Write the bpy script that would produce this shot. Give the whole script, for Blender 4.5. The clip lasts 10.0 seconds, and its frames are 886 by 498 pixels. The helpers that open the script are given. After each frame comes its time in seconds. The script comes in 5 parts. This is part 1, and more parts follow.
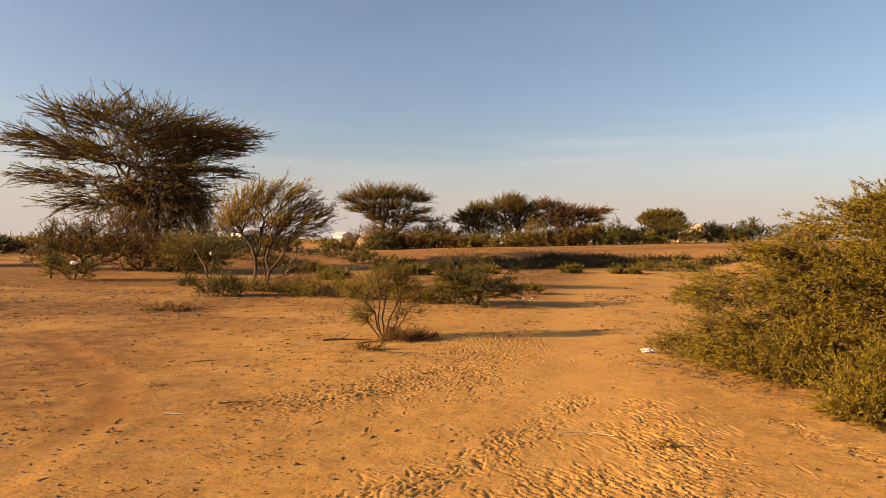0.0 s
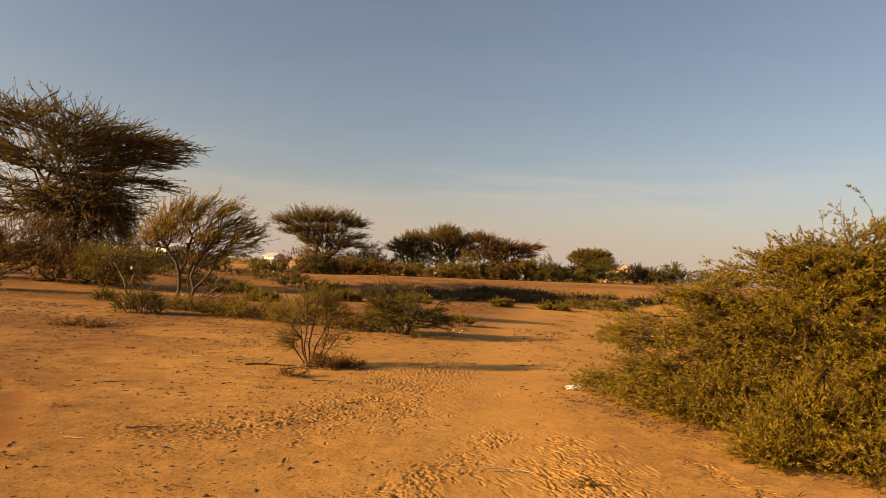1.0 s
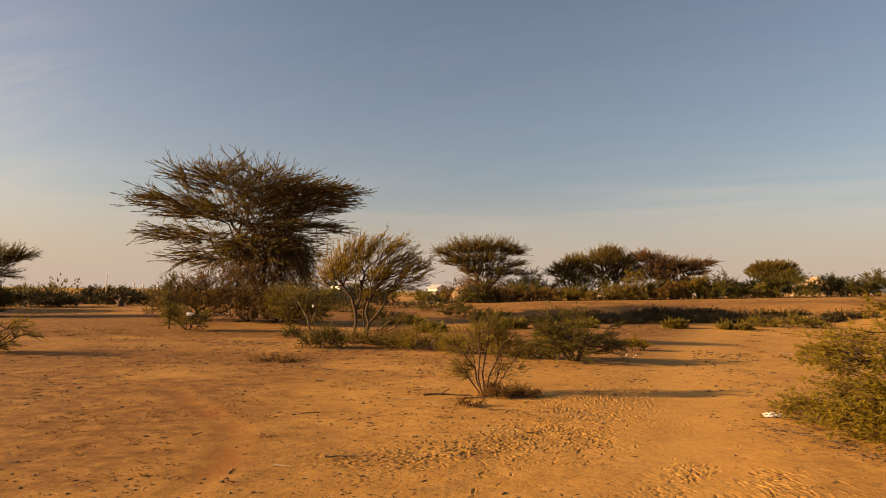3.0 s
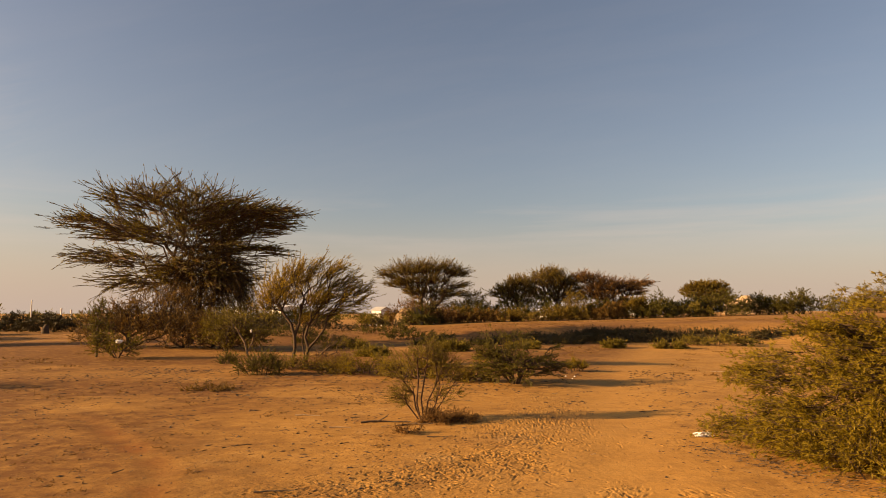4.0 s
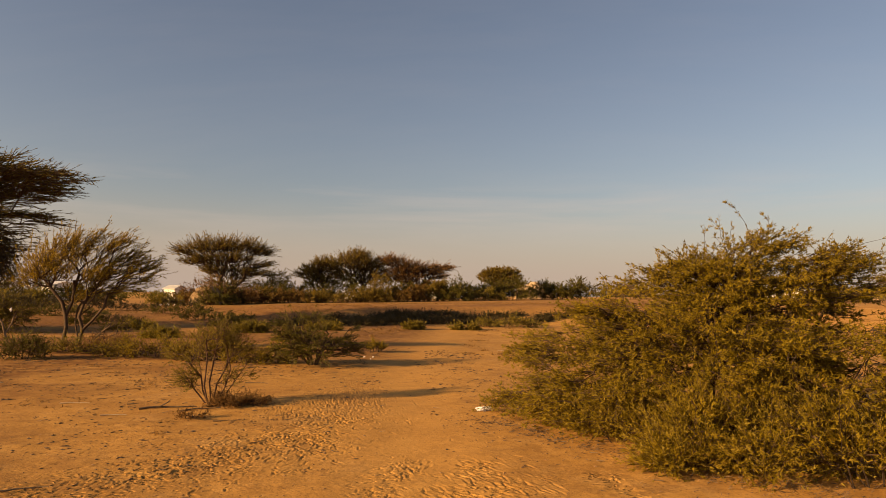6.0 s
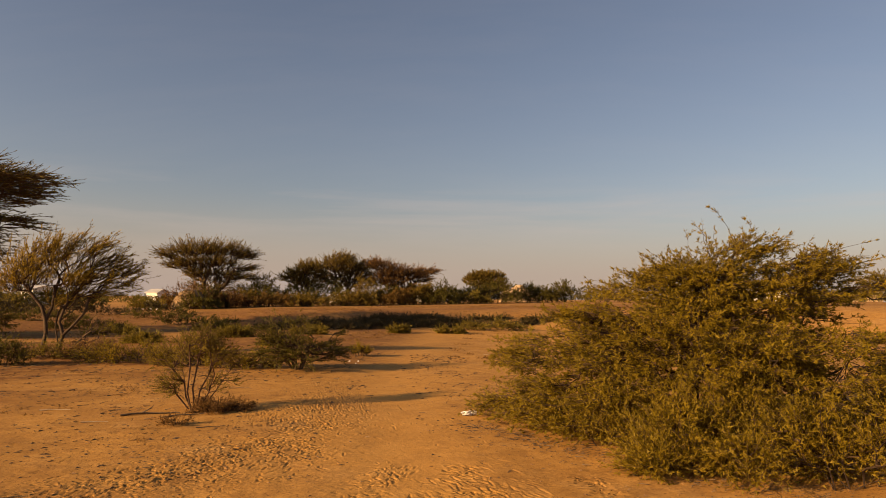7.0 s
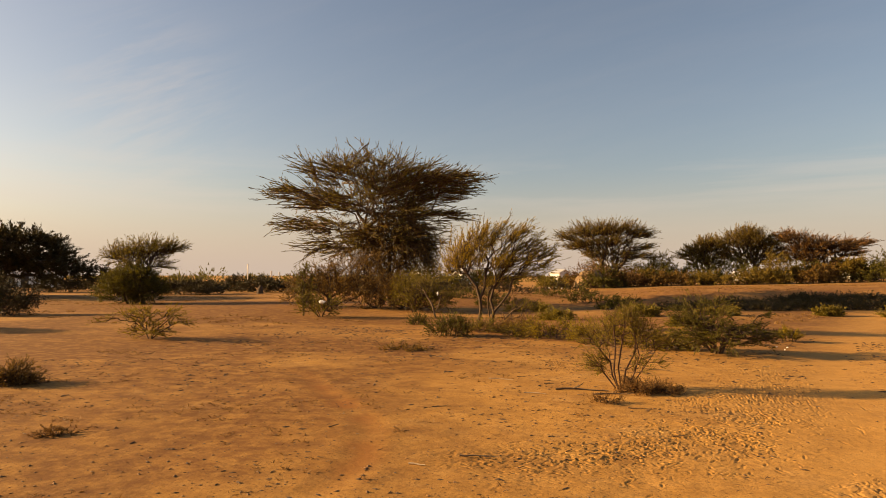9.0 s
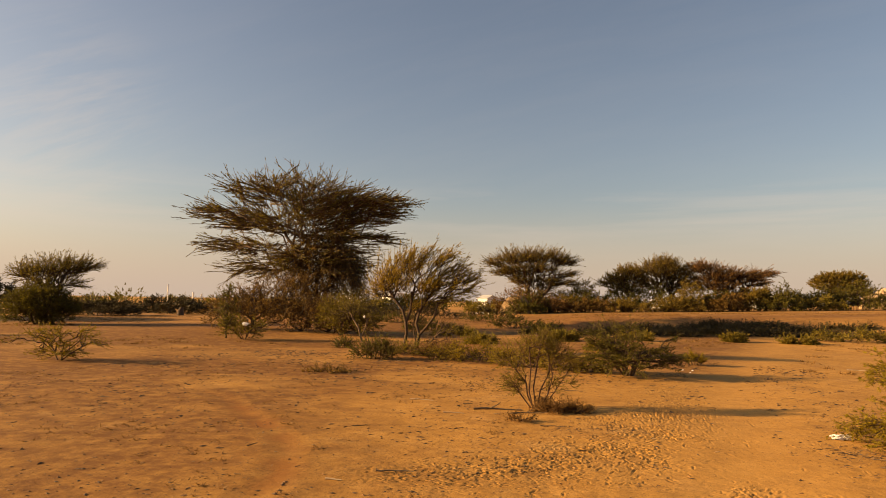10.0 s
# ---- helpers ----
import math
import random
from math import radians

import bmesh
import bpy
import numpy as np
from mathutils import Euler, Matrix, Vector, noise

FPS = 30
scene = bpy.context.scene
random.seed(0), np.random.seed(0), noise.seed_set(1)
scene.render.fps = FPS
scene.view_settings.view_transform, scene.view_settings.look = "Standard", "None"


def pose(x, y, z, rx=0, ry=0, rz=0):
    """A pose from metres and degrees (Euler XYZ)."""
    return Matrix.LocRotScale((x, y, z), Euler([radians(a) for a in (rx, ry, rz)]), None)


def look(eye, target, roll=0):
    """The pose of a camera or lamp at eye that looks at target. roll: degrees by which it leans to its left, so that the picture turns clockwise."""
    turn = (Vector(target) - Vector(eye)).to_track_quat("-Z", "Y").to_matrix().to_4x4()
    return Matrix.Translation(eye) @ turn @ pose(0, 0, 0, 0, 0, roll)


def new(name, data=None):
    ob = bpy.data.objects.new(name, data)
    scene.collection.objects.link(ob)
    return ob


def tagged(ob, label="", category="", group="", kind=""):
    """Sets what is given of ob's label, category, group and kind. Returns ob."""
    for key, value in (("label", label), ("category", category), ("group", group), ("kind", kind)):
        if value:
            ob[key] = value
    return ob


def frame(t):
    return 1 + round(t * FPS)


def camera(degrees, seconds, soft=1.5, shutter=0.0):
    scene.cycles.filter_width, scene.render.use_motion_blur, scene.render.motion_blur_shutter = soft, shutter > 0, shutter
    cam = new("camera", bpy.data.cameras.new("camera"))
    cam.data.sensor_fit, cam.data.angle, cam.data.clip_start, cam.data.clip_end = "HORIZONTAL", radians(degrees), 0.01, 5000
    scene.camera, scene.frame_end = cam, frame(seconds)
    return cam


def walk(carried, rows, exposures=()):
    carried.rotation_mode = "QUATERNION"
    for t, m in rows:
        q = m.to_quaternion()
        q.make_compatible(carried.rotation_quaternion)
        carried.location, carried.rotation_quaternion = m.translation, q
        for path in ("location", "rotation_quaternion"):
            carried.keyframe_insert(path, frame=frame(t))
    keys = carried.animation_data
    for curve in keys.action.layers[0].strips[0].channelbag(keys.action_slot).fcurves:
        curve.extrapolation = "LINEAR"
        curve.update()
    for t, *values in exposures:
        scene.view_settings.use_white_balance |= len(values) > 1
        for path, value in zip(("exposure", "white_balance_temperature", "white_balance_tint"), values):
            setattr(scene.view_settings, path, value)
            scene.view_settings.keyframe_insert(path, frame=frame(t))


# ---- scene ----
cam = camera(69.0, 10.0, soft=0.8, shutter=0.06)

PATH = [
    (0, (-0.014, -0.116, 1.567), (-0.012, 1.884, 1.538), 0.5),
    (0.5, (-0.006, -0.168, 1.569), (0.053, 1.831, 1.582), 2.5),
    (0.8, (-0.004, -0.118, 1.573), (0.165, 1.874, 1.645), 3.9),
    (1, (-0.003, -0.084, 1.575), (0.199, 1.905, 1.643), 3.7),
    (1.5, (0.03, -0.174, 1.598), (0.305, 1.803, 1.735), 2.4),
    (2, (-0.039, -0.035, 1.597), (0.005, 1.961, 1.709), 2.3),
    (2.5, (-0.095, -0.116, 1.588), (-0.252, 1.876, 1.674), 0.5),
    (2.7, (-0.143, -0.107, 1.575), (-0.473, 1.863, 1.687), 0.7),
    (3.8, (-0.041, -0.02, 1.634), (-0.132, 1.971, 1.804), 0.1),
    (4, (-0.027, -0.036, 1.635), (-0.143, 1.951, 1.834), 0.0),
    (4.5, (0.108, -0.064, 1.619), (0.363, 1.914, 1.777), 0.0),
    (5, (0.095, -0.079, 1.613), (0.544, 1.864, 1.764), 0.1),
    (5.5, (0.096, -0.064, 1.62), (0.52, 1.885, 1.762), 0.0),
    (5.7, (0.096, -0.063, 1.623), (0.535, 1.883, 1.764), 0.4),
    (6.8, (0.093, -0.060, 1.642), (0.605, 1.866, 1.809), 1.0),
    (7, (0.093, -0.059, 1.645), (0.606, 1.868, 1.803), 0.8),
    (7.5, (0.126, 0.067, 1.695), (0.74, 1.956, 1.927), 0.8),
    (8, (0.038, 0.097, 1.691), (0.46, 2.041, 1.892), 0.5),
    (8.3, (-0.085, 0.109, 1.677), (0.095, 2.094, 1.848), 0.9),
    (8.5, (-0.167, 0.117, 1.668), (-0.335, 2.103, 1.837), 0.6),
    (8.7, (-0.222, 0.146, 1.667), (-0.754, 2.069, 1.807), -1.4),
    (9, (-0.304, 0.189, 1.666), (-0.952, 2.079, 1.749), 0.1),
    (9.3, (-0.287, 0.157, 1.646), (-1.004, 2.023, 1.696), 0.4),
    (9.5, (-0.275, 0.135, 1.632), (-0.979, 2.007, 1.657), 0.3),
    (10, (-0.125, -0.075, 1.632), (-0.565, 1.87, 1.793), 0.9),
]
EXPOSURES = [(0, 1.27, 6550, 18), (0.5, 1.14, 7200, 20), (1, 1.03, 7550, 20), (2, 0.90, 7600, 20), (2.5, 0.99, 7500, 20), (4, 0.98, 7700, 22), (4.5, 0.90, 7850, 22), (5.5, 0.86, 7800, 22), (7, 0.72, 7400, 24),
             (7.5, 0.69, 7350, 24), (8.5, 0.93, 7500, 20), (9, 1.13, 7550, 18), (9.5, 1.27, 7450, 17), (10, 1.06, 7800, 19)]
walk(cam, [(t, look(eye, aim, lean)) for t, eye, aim, lean in PATH], EXPOSURES)

# ---- light ----
SUN_EL, SUN_AZ = 16.6, 256.5          # degrees; azimuth clockwise from +y
az, el = radians(SUN_AZ), radians(SUN_EL)
to_sun = Vector((math.sin(az) * math.cos(el), math.cos(az) * math.cos(el), math.sin(el)))
sun = new("sun", bpy.data.lights.new("sun", "SUN"))
sun.data.energy, sun.data.angle, sun.data.color = 5.0, radians(0.55), (1.0, 0.72, 0.355)
sun.matrix_world = look(to_sun * 50, (0, 0, 0))

world = bpy.data.worlds.new("world")
scene.world = world
world.use_nodes = True
wt = world.node_tree
wt.nodes.clear()


def wnode(kind, **sets):
    n = wt.nodes.new(kind)
    for key, value in sets.items():
        n.inputs[key].default_value = value
    return n


sky = wt.nodes.new("ShaderNodeTexSky")
sky.sky_type, sky.sun_disc = "NISHITA", False
sky.sun_elevation, sky.sun_rotation = el, az
sky.air_density, sky.dust_density, sky.ozone_density = 1.0, 1.95, 1.1
coord = wt.nodes.new("ShaderNodeTexCoord")
# thin cirrus: stretched noise that thickens round one part of the sky
middle = Vector((-0.675, 0.70, 0.235)).normalized()
side = middle.cross((0, 0, 1)).normalized()
rising = (side * 0.89 + side.cross(middle) * 0.42).normalized()
turn = wt.nodes.new("ShaderNodeCombineXYZ")
for k, (axis, stretch) in enumerate(((rising, 3.0), (rising.cross(middle), 19.0), (middle, 3.0))):
    dot = wt.nodes.new("ShaderNodeVectorMath")
    dot.operation = "DOT_PRODUCT"
    dot.inputs[1].default_value = axis * stretch
    wt.links.new(coord.outputs["Generated"], dot.inputs[0])
    wt.links.new(dot.outputs["Value"], turn.inputs[k])
wisp = wnode("ShaderNodeTexNoise", Scale=1.3, Detail=6.0, Roughness=0.62, Distortion=0.2)
ramp = wt.nodes.new("ShaderNodeMapRange")
ramp.inputs["From Min"].default_value, ramp.inputs["From Max"].default_value = 0.44, 0.78
near = wt.nodes.new("ShaderNodeVectorMath")
near.operation = "DISTANCE"
near.inputs[1].default_value = middle
fade = wt.nodes.new("ShaderNodeMapRange")
fade.interpolation_type = "SMOOTHSTEP"
fade.inputs["From Min"].default_value, fade.inputs["From Max"].default_value = 0.17, 0.02
fade.inputs["To Min"].default_value, fade.inputs["To Max"].default_value = 0.08, 1.0
amount = wt.nodes.new("ShaderNodeMath")
amount.operation = "MULTIPLY"
veil = wt.nodes.new("ShaderNodeMath")
veil.operation = "MULTIPLY"
veil.inputs[1].default_value = 0.36
mix = wt.nodes.new("ShaderNodeMix")
mix.data_type = "RGBA"
mix.inputs["B"].default_value = (5.6, 5.0, 4.3, 1)
# long low streaks of cloud over the skyline
flat_way = wt.nodes.new("ShaderNodeVectorMath")
flat_way.operation = "MULTIPLY"
flat_way.inputs[1].default_value = (2.2, 2.2, 26.0)
streak = wnode("ShaderNodeTexNoise", Scale=1.0, Detail=5.0, Roughness=0.55, Distortion=0.3)
thick = wt.nodes.new("ShaderNodeMapRange")
thick.inputs["From Min"].default_value, thick.inputs["From Max"].default_value = 0.42, 0.72
height = wt.nodes.new("ShaderNodeSeparateXYZ")
apart = wt.nodes.new("ShaderNodeMath")
apart.operation = "SUBTRACT"
apart.inputs[1].default_value = 0.125
far_off = wt.nodes.new("ShaderNodeMath")
far_off.operation = "ABSOLUTE"
belt = wt.nodes.new("ShaderNodeMapRange")
belt.interpolation_type = "SMOOTHSTEP"
belt.inputs["From Min"].default_value, belt.inputs["From Max"].default_value = 0.075, 0.0
belt.inputs["To Max"].default_value = 0.42
low_cloud = wt.nodes.new("ShaderNodeMath")
low_cloud.operation = "MULTIPLY"
over = wt.nodes.new("ShaderNodeMix")
over.data_type = "RGBA"
over.inputs["B"].default_value = (5.3, 4.9, 4.4, 1)
# dust haze over the skyline
split = wt.nodes.new("ShaderNodeSeparateXYZ")
low = wt.nodes.new("ShaderNodeMapRange")
low.interpolation_type = "SMOOTHERSTEP"
low.inputs["From Min"].default_value, low.inputs["From Max"].default_value = 0.19, -0.03
low.inputs["To Min"].default_value, low.inputs["To Max"].default_value = 0.0, 0.85
haze = wt.nodes.new("ShaderNodeMix")
haze.data_type = "RGBA"
haze.inputs["B"].default_value = (4.45, 3.9, 3.4, 1)
bg = wnode("ShaderNodeBackground", Strength=0.066)
out = wt.nodes.new("ShaderNodeOutputWorld")
wl = wt.links.new
wl(turn.outputs[0], wisp.inputs["Vector"])
wl(wisp.outputs[0], ramp.inputs["Value"])
wl(coord.outputs["Generated"], near.inputs[0])
wl(near.outputs["Value"], fade.inputs["Value"])
wl(ramp.outputs[0], amount.inputs[0])
wl(fade.outputs[0], amount.inputs[1])
wl(amount.outputs[0], veil.inputs[0])
wl(veil.outputs[0], mix.inputs["Factor"])
wl(sky.outputs[0], mix.inputs["A"])
wl(coord.outputs["Generated"], flat_way.inputs[0])
wl(flat_way.outputs[0], streak.inputs["Vector"])
wl(streak.outputs[0], thick.inputs["Value"])
wl(coord.outputs["Generated"], height.inputs[0])
wl(height.outputs["Z"], apart.inputs[0])
wl(apart.outputs[0], far_off.inputs[0])
wl(far_off.outputs[0], belt.inputs["Value"])
wl(thick.outputs[0], low_cloud.inputs[0])
wl(belt.outputs[0], low_cloud.inputs[1])
wl(low_cloud.outputs[0], over.inputs["Factor"])
wl(mix.outputs["Result"], over.inputs["A"])
wl(over.outputs["Result"], haze.inputs["A"])
wl(coord.outputs["Generated"], split.inputs[0])
wl(split.outputs["Z"], low.inputs["Value"])
wl(low.outputs[0], haze.inputs["Factor"])
wl(haze.outputs["Result"], bg.inputs["Color"])
wl(bg.outputs[0], out.inputs["Surface"])


# ---- materials ----
def material(name):
    m = bpy.data.materials.new(name)
    m.use_nodes = True
    return m, m.node_tree, m.node_tree.nodes["Principled BSDF"]


def colours(nt, fac, stops):
    r = nt.nodes.new("ShaderNodeValToRGB")
    while len(r.color_ramp.elements) < len(stops):
        r.color_ramp.elements.new(0.5)
    for e, (p, c) in zip(r.color_ramp.elements, stops):
        e.position, e.color = p, (*c, 1)
    nt.links.new(fac, r.inputs[0])
    return r.outputs[0]


def noise_tex(nt, scale, detail=4.0, rough=0.55, vec=None):
    n = nt.nodes.new("ShaderNodeTexNoise")
    n.inputs["Scale"].default_value = scale
    n.inputs["Detail"].default_value = detail
    n.inputs["Roughness"].default_value = rough
    if vec is None:
        g = nt.nodes.new("ShaderNodeNewGeometry")
        vec = g.outputs["Position"]
    nt.links.new(vec, n.inputs["Vector"])
    return n.outputs[0]


def blend(nt, fac, a, b, how="MIX"):
    n = nt.nodes.new("ShaderNodeMix")
    n.data_type, n.blend_type = "RGBA", how
    for sock, v in ((n.inputs["Factor"], fac), (n.inputs["A"], a), (n.inputs["B"], b)):
        if isinstance(v, (int, float)):
            sock.default_value = v
        elif isinstance(v, tuple):
            sock.default_value = (*v, 1)
        else:
            nt.links.new(v, sock)
    return n.outputs["Result"]


def maths(nt, op, a, b):
    n = nt.nodes.new("ShaderNodeMath")
    n.operation = op
    for sock, v in zip(n.inputs, (a, b)):
        if isinstance(v, (int, float)):
            sock.default_value = v
        else:
            nt.links.new(v, sock)
    return n.outputs[0]


def bumped(nt, bsdf, height, strength, dist):
    b = nt.nodes.new("ShaderNodeBump")
    b.inputs["Strength"].default_value, b.inputs["Distance"].default_value = strength, dist
    nt.links.new(height, b.inputs["Height"])
    nt.links.new(b.outputs[0], bsdf.inputs["Normal"])


def leaf_material(name, dark, mid, light, through_light=0.3, patches=2.2):
    m, nt, b = material(name)
    g = nt.nodes.new("ShaderNodeNewGeometry")
    tone = maths(nt, "ADD", maths(nt, "MULTIPLY", g.outputs["Random Per Island"], 0.28), maths(nt, "MULTIPLY", noise_tex(nt, patches, 3.0), 1.25))
    c = colours(nt, maths(nt, "SUBTRACT", tone, 0.265), [(0.0, dark), (0.5, mid), (1.0, light)])
    nt.links.new(c, b.inputs["Base Color"])
    b.inputs["Roughness"].default_value = 0.62
    b.inputs["Specular IOR Level"].default_value = 0.25
    t = nt.nodes.new("ShaderNodeBsdfTranslucent")
    nt.links.new(c, t.inputs["Color"])
    mx = nt.nodes.new("ShaderNodeMixShader")
    mx.inputs[0].default_value = through_light
    nt.links.new(b.outputs[0], mx.inputs[1])
    nt.links.new(t.outputs[0], mx.inputs[2])
    nt.links.new(mx.outputs[0], nt.nodes["Material Output"].inputs["Surface"])
    return m


def bark_material(name, dark, light):
    m, nt, b = material(name)
    n1 = noise_tex(nt, 9.0, 5.0)
    n2 = noise_tex(nt, 60.0, 4.0)
    c = colours(nt, n1, [(0.3, dark), (0.7, light)])
    c = blend(nt, maths(nt, "MULTIPLY", n2, 0.6), c, dark)
    nt.links.new(c, b.inputs["Base Color"])
    b.inputs["Roughness"].default_value = 0.9
    bumped(nt, b, n2, 0.6, 0.01)
    return m


M_LEAF_TREE = leaf_material("acacia_leaf", (0.085, 0.064, 0.008), (0.185, 0.137, 0.015), (0.29, 0.206, 0.022), 0.36)
M_LEAF_FAR = leaf_material("far_leaf", (0.110, 0.077, 0.0119), (0.190, 0.129, 0.0179), (0.280, 0.181, 0.0255), 0.37)
M_LEAF_BUSH = leaf_material("bush_leaf", (0.106, 0.076, 0.0055), (0.221, 0.154, 0.0092), (0.332, 0.224, 0.0130), 0.40)
M_LEAF_GREEN = leaf_material("green_leaf", (0.050, 0.043, 0.0051), (0.100, 0.083, 0.0085), (0.165, 0.129, 0.0127), 0.36)
M_LEAF_YELLOW = leaf_material("yellow_leaf", (0.17, 0.115, 0.008), (0.29, 0.190, 0.012), (0.39, 0.245, 0.016), 0.36)
M_LEAF_VERGE = leaf_material("verge_leaf", (0.078, 0.060, 0.006), (0.160, 0.120, 0.009), (0.25, 0.182, 0.013), 0.35)
# dark leaf; for the hedge and broad acacia its tone also stands for shade
M_LEAF_DARK_SHADED = leaf_material("dark_shaded_leaf", (0.028, 0.021, 0.005), (0.046, 0.034, 0.007), (0.072, 0.051, 0.010), 0.13)
M_LEAF_TANGLE = leaf_material("tangle_leaf", (0.090, 0.049, 0.0102), (0.175, 0.097, 0.0179), (0.270, 0.156, 0.0281), 0.34)
M_LEAF_DRY = leaf_material("dry_leaf", (0.100, 0.047, 0.0127), (0.185, 0.092, 0.0221), (0.270, 0.140, 0.0357), 0.25)
M_BARK = bark_material("acacia_bark", (0.040, 0.024, 0.012), (0.11, 0.066, 0.033))
M_BARK_PALE = bark_material("pale_bark", (0.10, 0.065, 0.035), (0.26, 0.17, 0.095))
M_BARK_BROWN = bark_material("brown_bark", (0.06, 0.034, 0.017), (0.16, 0.092, 0.045))
M_TWIG = bark_material("twig", (0.034, 0.018, 0.008), (0.095, 0.051, 0.022))
M_RED_TWIG = bark_material("reddish_twig", (0.055, 0.026, 0.013), (0.14, 0.070, 0.034))
M_STICK = bark_material("dead_wood", (0.07, 0.045, 0.025), (0.24, 0.16, 0.09))
M_PALESTICK = bark_material("bleached_wood", (0.28, 0.20, 0.12), (0.55, 0.42, 0.28))

M_SAND, nt, b = material("sand")
fine = noise_tex(nt, 55.0, 6.0, 0.65)
mid = noise_tex(nt, 3.2, 6.0, 0.6)
big = noise_tex(nt, 0.33, 4.0, 0.55)
c = colours(nt, mid, [(0.25, (0.408, 0.205, 0.049)), (0.5, (0.518, 0.272, 0.071)), (0.75, (0.593, 0.331, 0.099))])
c = blend(nt, maths(nt, "MULTIPLY", big, 0.75), c, (0.463, 0.221, 0.049))
c = blend(nt, colours(nt, fine, [(0.36, (1, 1, 1)), (0.48, (0, 0, 0))]), c, blend(nt, 0.5, c, (0.095, 0.051, 0.024)))
wide = noise_tex(nt, 0.55, 5.0, 0.62)
c = blend(nt, maths(nt, "MULTIPLY", colours(nt, wide, [(0.46, (0, 0, 0)), (0.68, (1, 1, 1))]), 0.4), c, (0.214, 0.098, 0.030))
c = blend(nt, maths(nt, "MULTIPLY", colours(nt, noise_tex(nt, 1.9, 5.0, 0.65), [(0.54, (0, 0, 0)), (0.68, (1, 1, 1))]), 0.5), c, (0.206, 0.097, 0.032))
c = blend(nt, maths(nt, "MULTIPLY", colours(nt, noise_tex(nt, 0.9, 4.0, 0.6), [(0.56, (0, 0, 0)), (0.72, (1, 1, 1))]), 0.45), c, (0.514, 0.302, 0.115))
# brown blotches of crust and litter, a hand's width or two across
blotch = maths(nt, "MULTIPLY", colours(nt, noise_tex(nt, 5.5, 6.0, 0.72), [(0.47, (0, 0, 0)), (0.62, (1, 1, 1))]), colours(nt, noise_tex(nt, 0.45, 3.0, 0.6), [(0.36, (0.25, 0.25, 0.25)), (0.6, (1, 1, 1))]))
c = blend(nt, maths(nt, "MULTIPLY", blotch, 0.58), c, (0.235, 0.116, 0.037))
pale = colours(nt, noise_tex(nt, 9.0, 5.0, 0.7), [(0.56, (0, 0, 0)), (0.7, (1, 1, 1))])
c = blend(nt, maths(nt, "MULTIPLY", pale, 0.3), c, (0.600, 0.355, 0.130))
# fine dark crumbs of dung and leaf litter
crumb = noise_tex(nt, 17.0, 3.0, 0.7)
patch = noise_tex(nt, 0.8, 3.0, 0.6)
spot = maths(nt, "MULTIPLY", colours(nt, crumb, [(0.64, (0, 0, 0)), (0.70, (1, 1, 1))]),
             colours(nt, patch, [(0.42, (0, 0, 0)), (0.62, (1, 1, 1))]))
c = blend(nt, maths(nt, "MULTIPLY", spot, 0.8), c, (0.077, 0.041, 0.019))
speck = colours(nt, noise_tex(nt, 31.0, 2.0, 0.6), [(0.63, (0, 0, 0)), (0.67, (1, 1, 1))])
c = blend(nt, maths(nt, "MULTIPLY", speck, 0.75), c, (0.102, 0.051, 0.020))
# the dusty wheel track
dust = nt.nodes.new("ShaderNodeAttribute")
dust.attribute_name = "dust"
c = blend(nt, maths(nt, "MULTIPLY", dust.outputs["Fac"], 0.45), c, (0.514, 0.266, 0.073))
# crusted reddish soil beside the road; the same tone also paints in some shade
crust_shade = nt.nodes.new("ShaderNodeAttribute")
crust_shade.attribute_name = "crust_shade"
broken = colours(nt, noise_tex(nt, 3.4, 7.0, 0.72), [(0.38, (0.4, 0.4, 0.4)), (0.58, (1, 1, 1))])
c = blend(nt, maths(nt, "MULTIPLY", maths(nt, "MULTIPLY", crust_shade.outputs["Fac"], broken), 1.0), c, (0.180, 0.079, 0.024))
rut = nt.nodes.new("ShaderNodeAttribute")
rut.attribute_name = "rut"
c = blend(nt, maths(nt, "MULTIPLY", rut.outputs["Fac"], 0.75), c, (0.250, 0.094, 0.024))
nt.links.new(c, b.inputs["Base Color"])
b.inputs["Roughness"].default_value = 0.95
b.inputs["Specular IOR Level"].default_value = 0.1
relief = maths(nt, "ADD", maths(nt, "MULTIPLY", fine, 0.2), maths(nt, "MULTIPLY", noise_tex(nt, 14.0, 5.0, 0.6), 0.7))
# sharp little cuts of hooves in the trampled strips
trod = nt.nodes.new("ShaderNodeAttribute")
trod.attribute_name = "trod"
coord = nt.nodes.new("ShaderNodeNewGeometry")
turn = nt.nodes.new("ShaderNodeMapping")
turn.inputs["Rotation"].default_value = (0, 0, -0.6)
turn.inputs["Scale"].default_value = (11.0, 20.0, 9.0)
nt.links.new(coord.outputs["Position"], turn.inputs["Vector"])
warp = nt.nodes.new("ShaderNodeVectorMath")
warp.operation = "ADD"
nt.links.new(turn.outputs[0], warp.inputs[0])
bend = nt.nodes.new("ShaderNodeTexNoise")
bend.inputs["Scale"].default_value = 6.0
nt.links.new(coord.outputs["Position"], bend.inputs["Vector"])
push = nt.nodes.new("ShaderNodeVectorMath")
push.operation = "SCALE"
push.inputs["Scale"].default_value = 2.2
nt.links.new(bend.outputs["Color"], push.inputs[0])
nt.links.new(push.outputs[0], warp.inputs[1])
cell = nt.nodes.new("ShaderNodeTexVoronoi")
cell.voronoi_dimensions = "2D"
cell.inputs["Scale"].default_value = 1.0
nt.links.new(warp.outputs[0], cell.inputs["Vector"])
